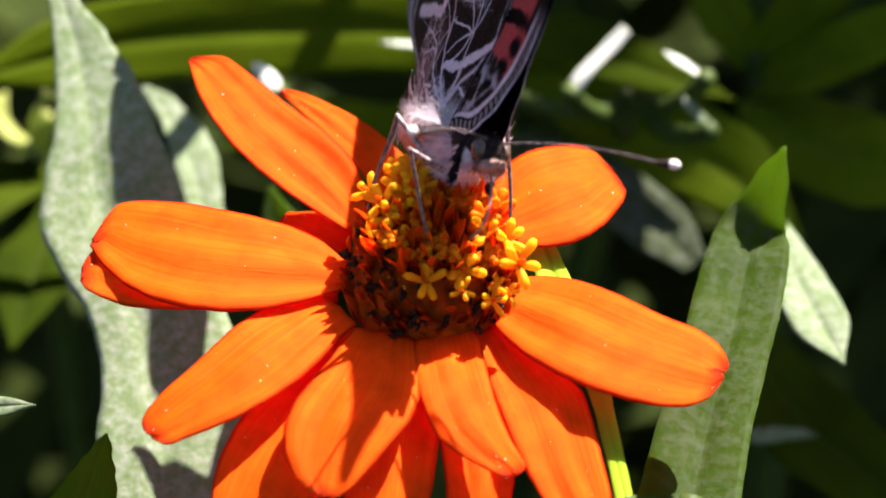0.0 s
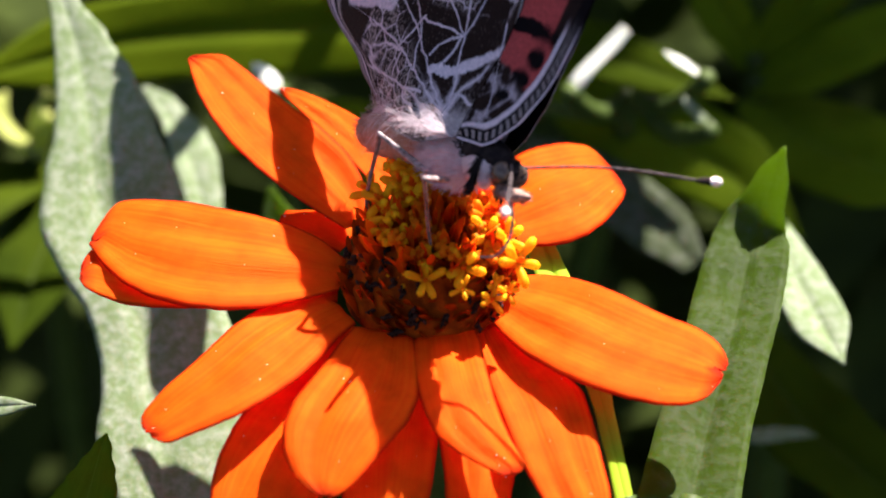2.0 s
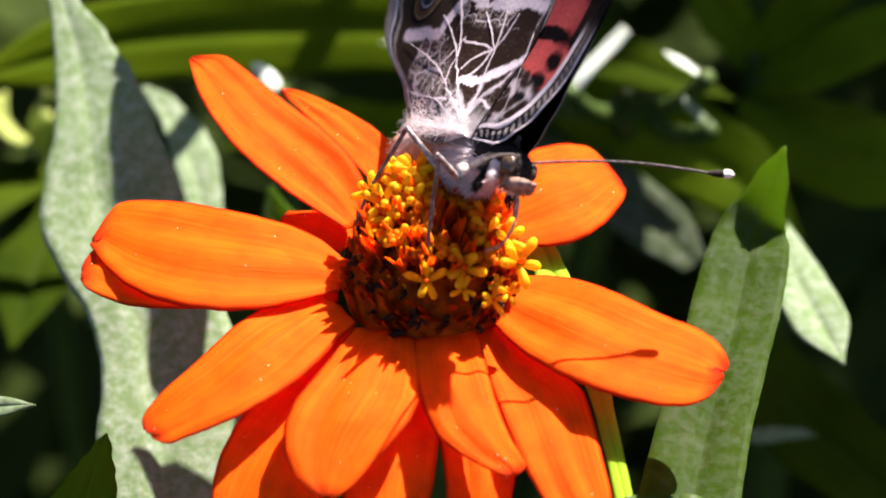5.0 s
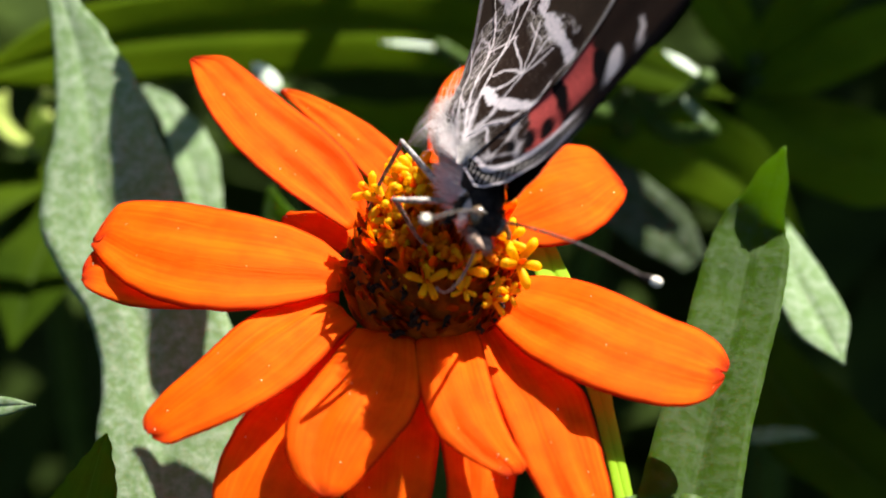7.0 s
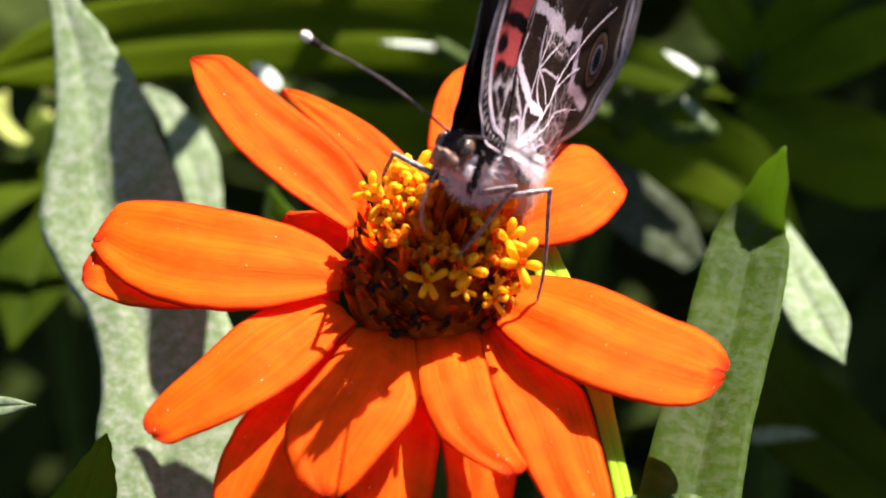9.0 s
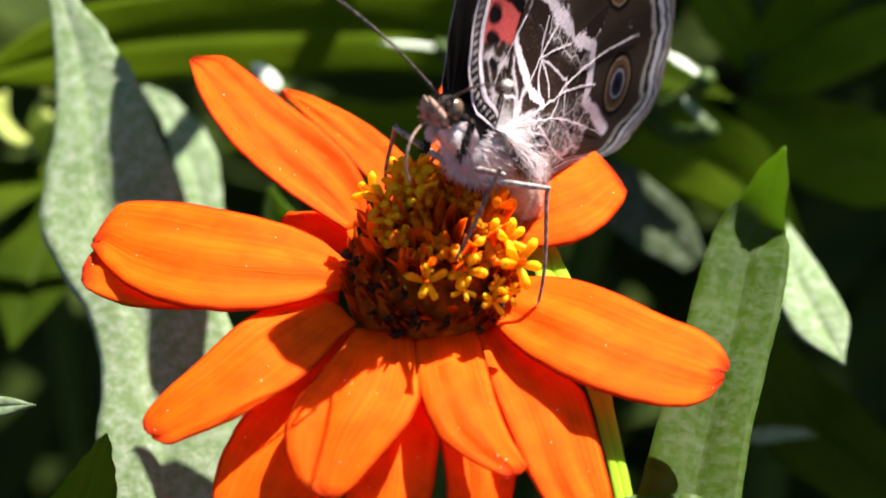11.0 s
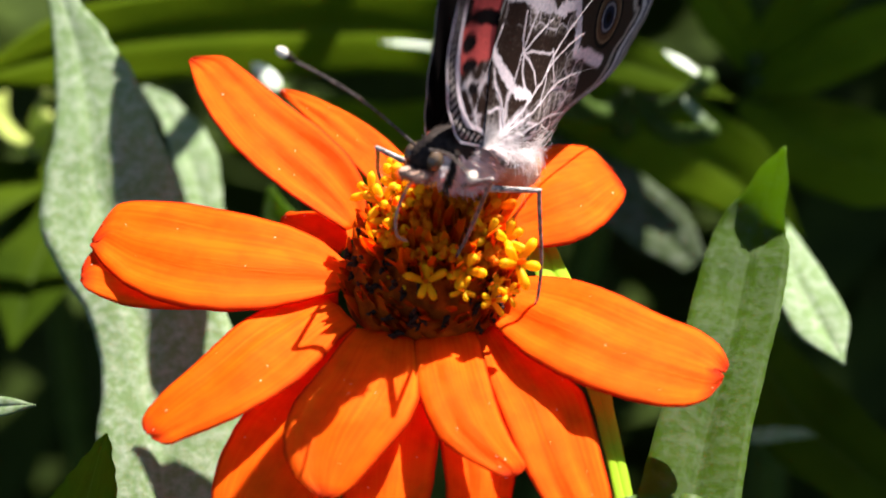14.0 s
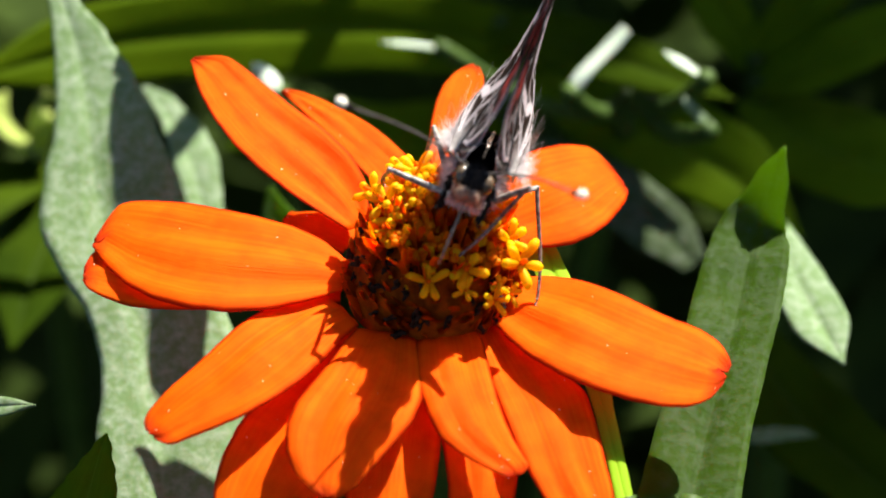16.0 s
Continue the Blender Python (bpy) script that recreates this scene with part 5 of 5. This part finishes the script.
# seconds, place (mm), roll, pitch, yaw (degrees)
BODY = [
    (0.00, 2.7, 2.7, 361.0, -26, -25, -71),
    (0.50, 2.7, -0.6, 361.7, -34, -16, -69),
    (0.80, 2.0, -2.4, 362.8, -25, -12, -68),
    (1.00, 2.1, 0.7, 361.7, -33, -24, -66),
    (1.20, 3.6, 4.4, 360.8, -37, -28, -49),
    (1.50, 3.4, 0.2, 361.4, -42, -17, -51),
    (2.00, 2.6, 0.5, 362.0, -33, -15, -52),
    (2.20, 2.6, 4.6, 362.0, -36, -29, -38),
    (2.50, 2.7, 5.3, 362.0, -39, -30, -33),
    (2.80, 2.6, 3.1, 362.2, -42, -27, -35),
    (2.90, 1.9, 2.5, 362.3, -42, -21, -32),
    (2.97, 2.0, 1.9, 360.9, -42, -30, -43),
    (3.03, 1.4, 2.6, 363.1, -41, -25, -40),
    (3.10, 1.9, 2.0, 362.4, -40, -23, -36),
    (3.20, 1.8, 2.5, 362.5, -39, -26, -36),
    (3.30, 1.8, 1.8, 362.7, -38, -24, -37),
    (3.47, 1.8, 3.8, 363.3, -35, -33, -38),
    (3.53, 3.4, 3.1, 361.9, -36, -26, -46),
    (3.60, 4.3, 1.9, 362.7, -35, -27, -51),
    (3.80, 3.8, 1.9, 362.5, -39, -23, -46),
    (4.00, 3.7, 0.1, 361.9, -34, -12, -53),
    (4.20, 3.7, 2.4, 361.2, -39, -23, -49),
    (6.30, 4.5, 1.2, 359.8, -36, -21, -74),
    (6.50, 4.4, 0.8, 360.0, -36, -19, -73),
    (6.70, 4.0, -2.4, 362.1, -38, -16, -80),
    (7.00, 3.3, -3.2, 362.1, -35, -7, -83),
    (7.30, 3.5, -0.9, 361.8, -23, -18, -95),
    (7.50, 4.0, -2.2, 361.4, -22, -20, -92),
    (7.70, 2.2, -1.1, 361.6, -22, -18, -99),
    (7.90, 1.6, -4.0, 361.4, -5, -44, -113),
    (8.00, 2.9, -1.8, 362.1, -9, -41, -113),
    (8.50, 3.2, -0.1, 362.8, -7, -41, -114),
    (9.00, 3.7, -0.2, 361.6, -1, -44, -116),
    (11.50, 3.3, 3.5, 361.7, 15, -52, -133),
    (12.00, 3.3, 4.2, 361.5, 11, -50, -130),
    (12.50, 3.5, 4.2, 361.6, 11, -52, -130),
    (13.50, 3.0, 3.7, 362.1, 9, -48, -129),
    (13.80, 3.6, 0.9, 362.6, 5, -39, -123),
    (14.00, 2.4, -0.2, 362.5, 3, -33, -124),
    (14.20, 2.5, -0.4, 362.3, 2, -33, -123),
    (14.40, 2.8, 2.9, 361.6, 2, -44, -121),
    (14.50, 2.0, 1.1, 361.6, -2, -34, -122),
    (15.00, 2.9, 1.3, 361.1, -5, -35, -114),
    (15.20, 2.0, 0.0, 361.8, -22, -20, -99),
    (15.30, 1.9, -0.9, 361.3, -20, -9, -102),
    (15.50, 2.6, -0.9, 361.6, -18, -14, -101),
    (15.70, 2.7, -0.5, 361.7, -19, -14, -101),
    (16.00, 3.6, -1.5, 361.5, -19, -24, -97),
]
EARLY = {"RH": (-5.3, 2.6, 354.2), "RM": (0.3, -3.4, 355.6), "LM": (6.5, -1.9, 355.6), "LH": (2.4, 6.3, 356.6)}
LATE = {"RM": (-3.9, 5.4, 355.5), "RH": (-0.4, 7.5, 355.7), "LM": (2.1, -4.9, 356.1), "LH": (9.0, -4.2, 351.0)}


def blend(t):
    """How far the feet have stepped over from the first hold to the second."""
    x = max(0, min(1, (t - 7.3) / 0.6))
    return x * x * (3 - 2 * x)


def nodded(a):
    """The head's turn about the neck, in the butterfly's space."""
    neck = mm(3.0, 0, 1.0)
    return Matrix.Translation(neck) @ pose(0, 0, 0, 0, a) @ Matrix.Translation(-neck)


def motions():
    rows = [(t, pose(x * MM, y * MM, z * MM, rx, ry, rz)) for t, x, y, z, rx, ry, rz in BODY]
    walk(butterfly, rows)
    walk(flower, [(t, Matrix.Translation(FLOWER + Vector((dx, 0, dz)) * MM)) for t, dx, dz in SWAY])
    for key, (thigh, shin) in LEGS.items():
        a, b = [], []
        for t, m in rows:
            k = blend(t)
            foot = (Vector(EARLY[key]) * (1 - k) + Vector(LATE[key]) * k) * MM
            p, q = leg_poses(key, m, foot)
            a.append((t, p)), b.append((t, q))
        walk(thigh, a)
        walk(shin, b)
    for key, ob in ANTENNAE.items():
        turns = []
        for t, x, y, z in ANTENNA_ROWS[key]:
            root = nodded(float(np.interp(t, *zip(*NOD)))) @ mm(6.8, 0.7 if key == "L" else -0.7, 2.1)
            turns.append((t, along(root, root + Vector((x, y, z)), (0, 0, 1))))
        walk(ob, turns)
    walk(HEAD, [(t, nodded(a)) for t, a in NOD])
    for sd, ob in WINGS:
        root = mm(1.0, 1.7 * sd, 2.0)
        walk(ob, [(t, Matrix.Translation(root) @ pose(0, 0, 0, -sd * a) @ Matrix.Translation(-root)) for t, a in OPENING])


motions()
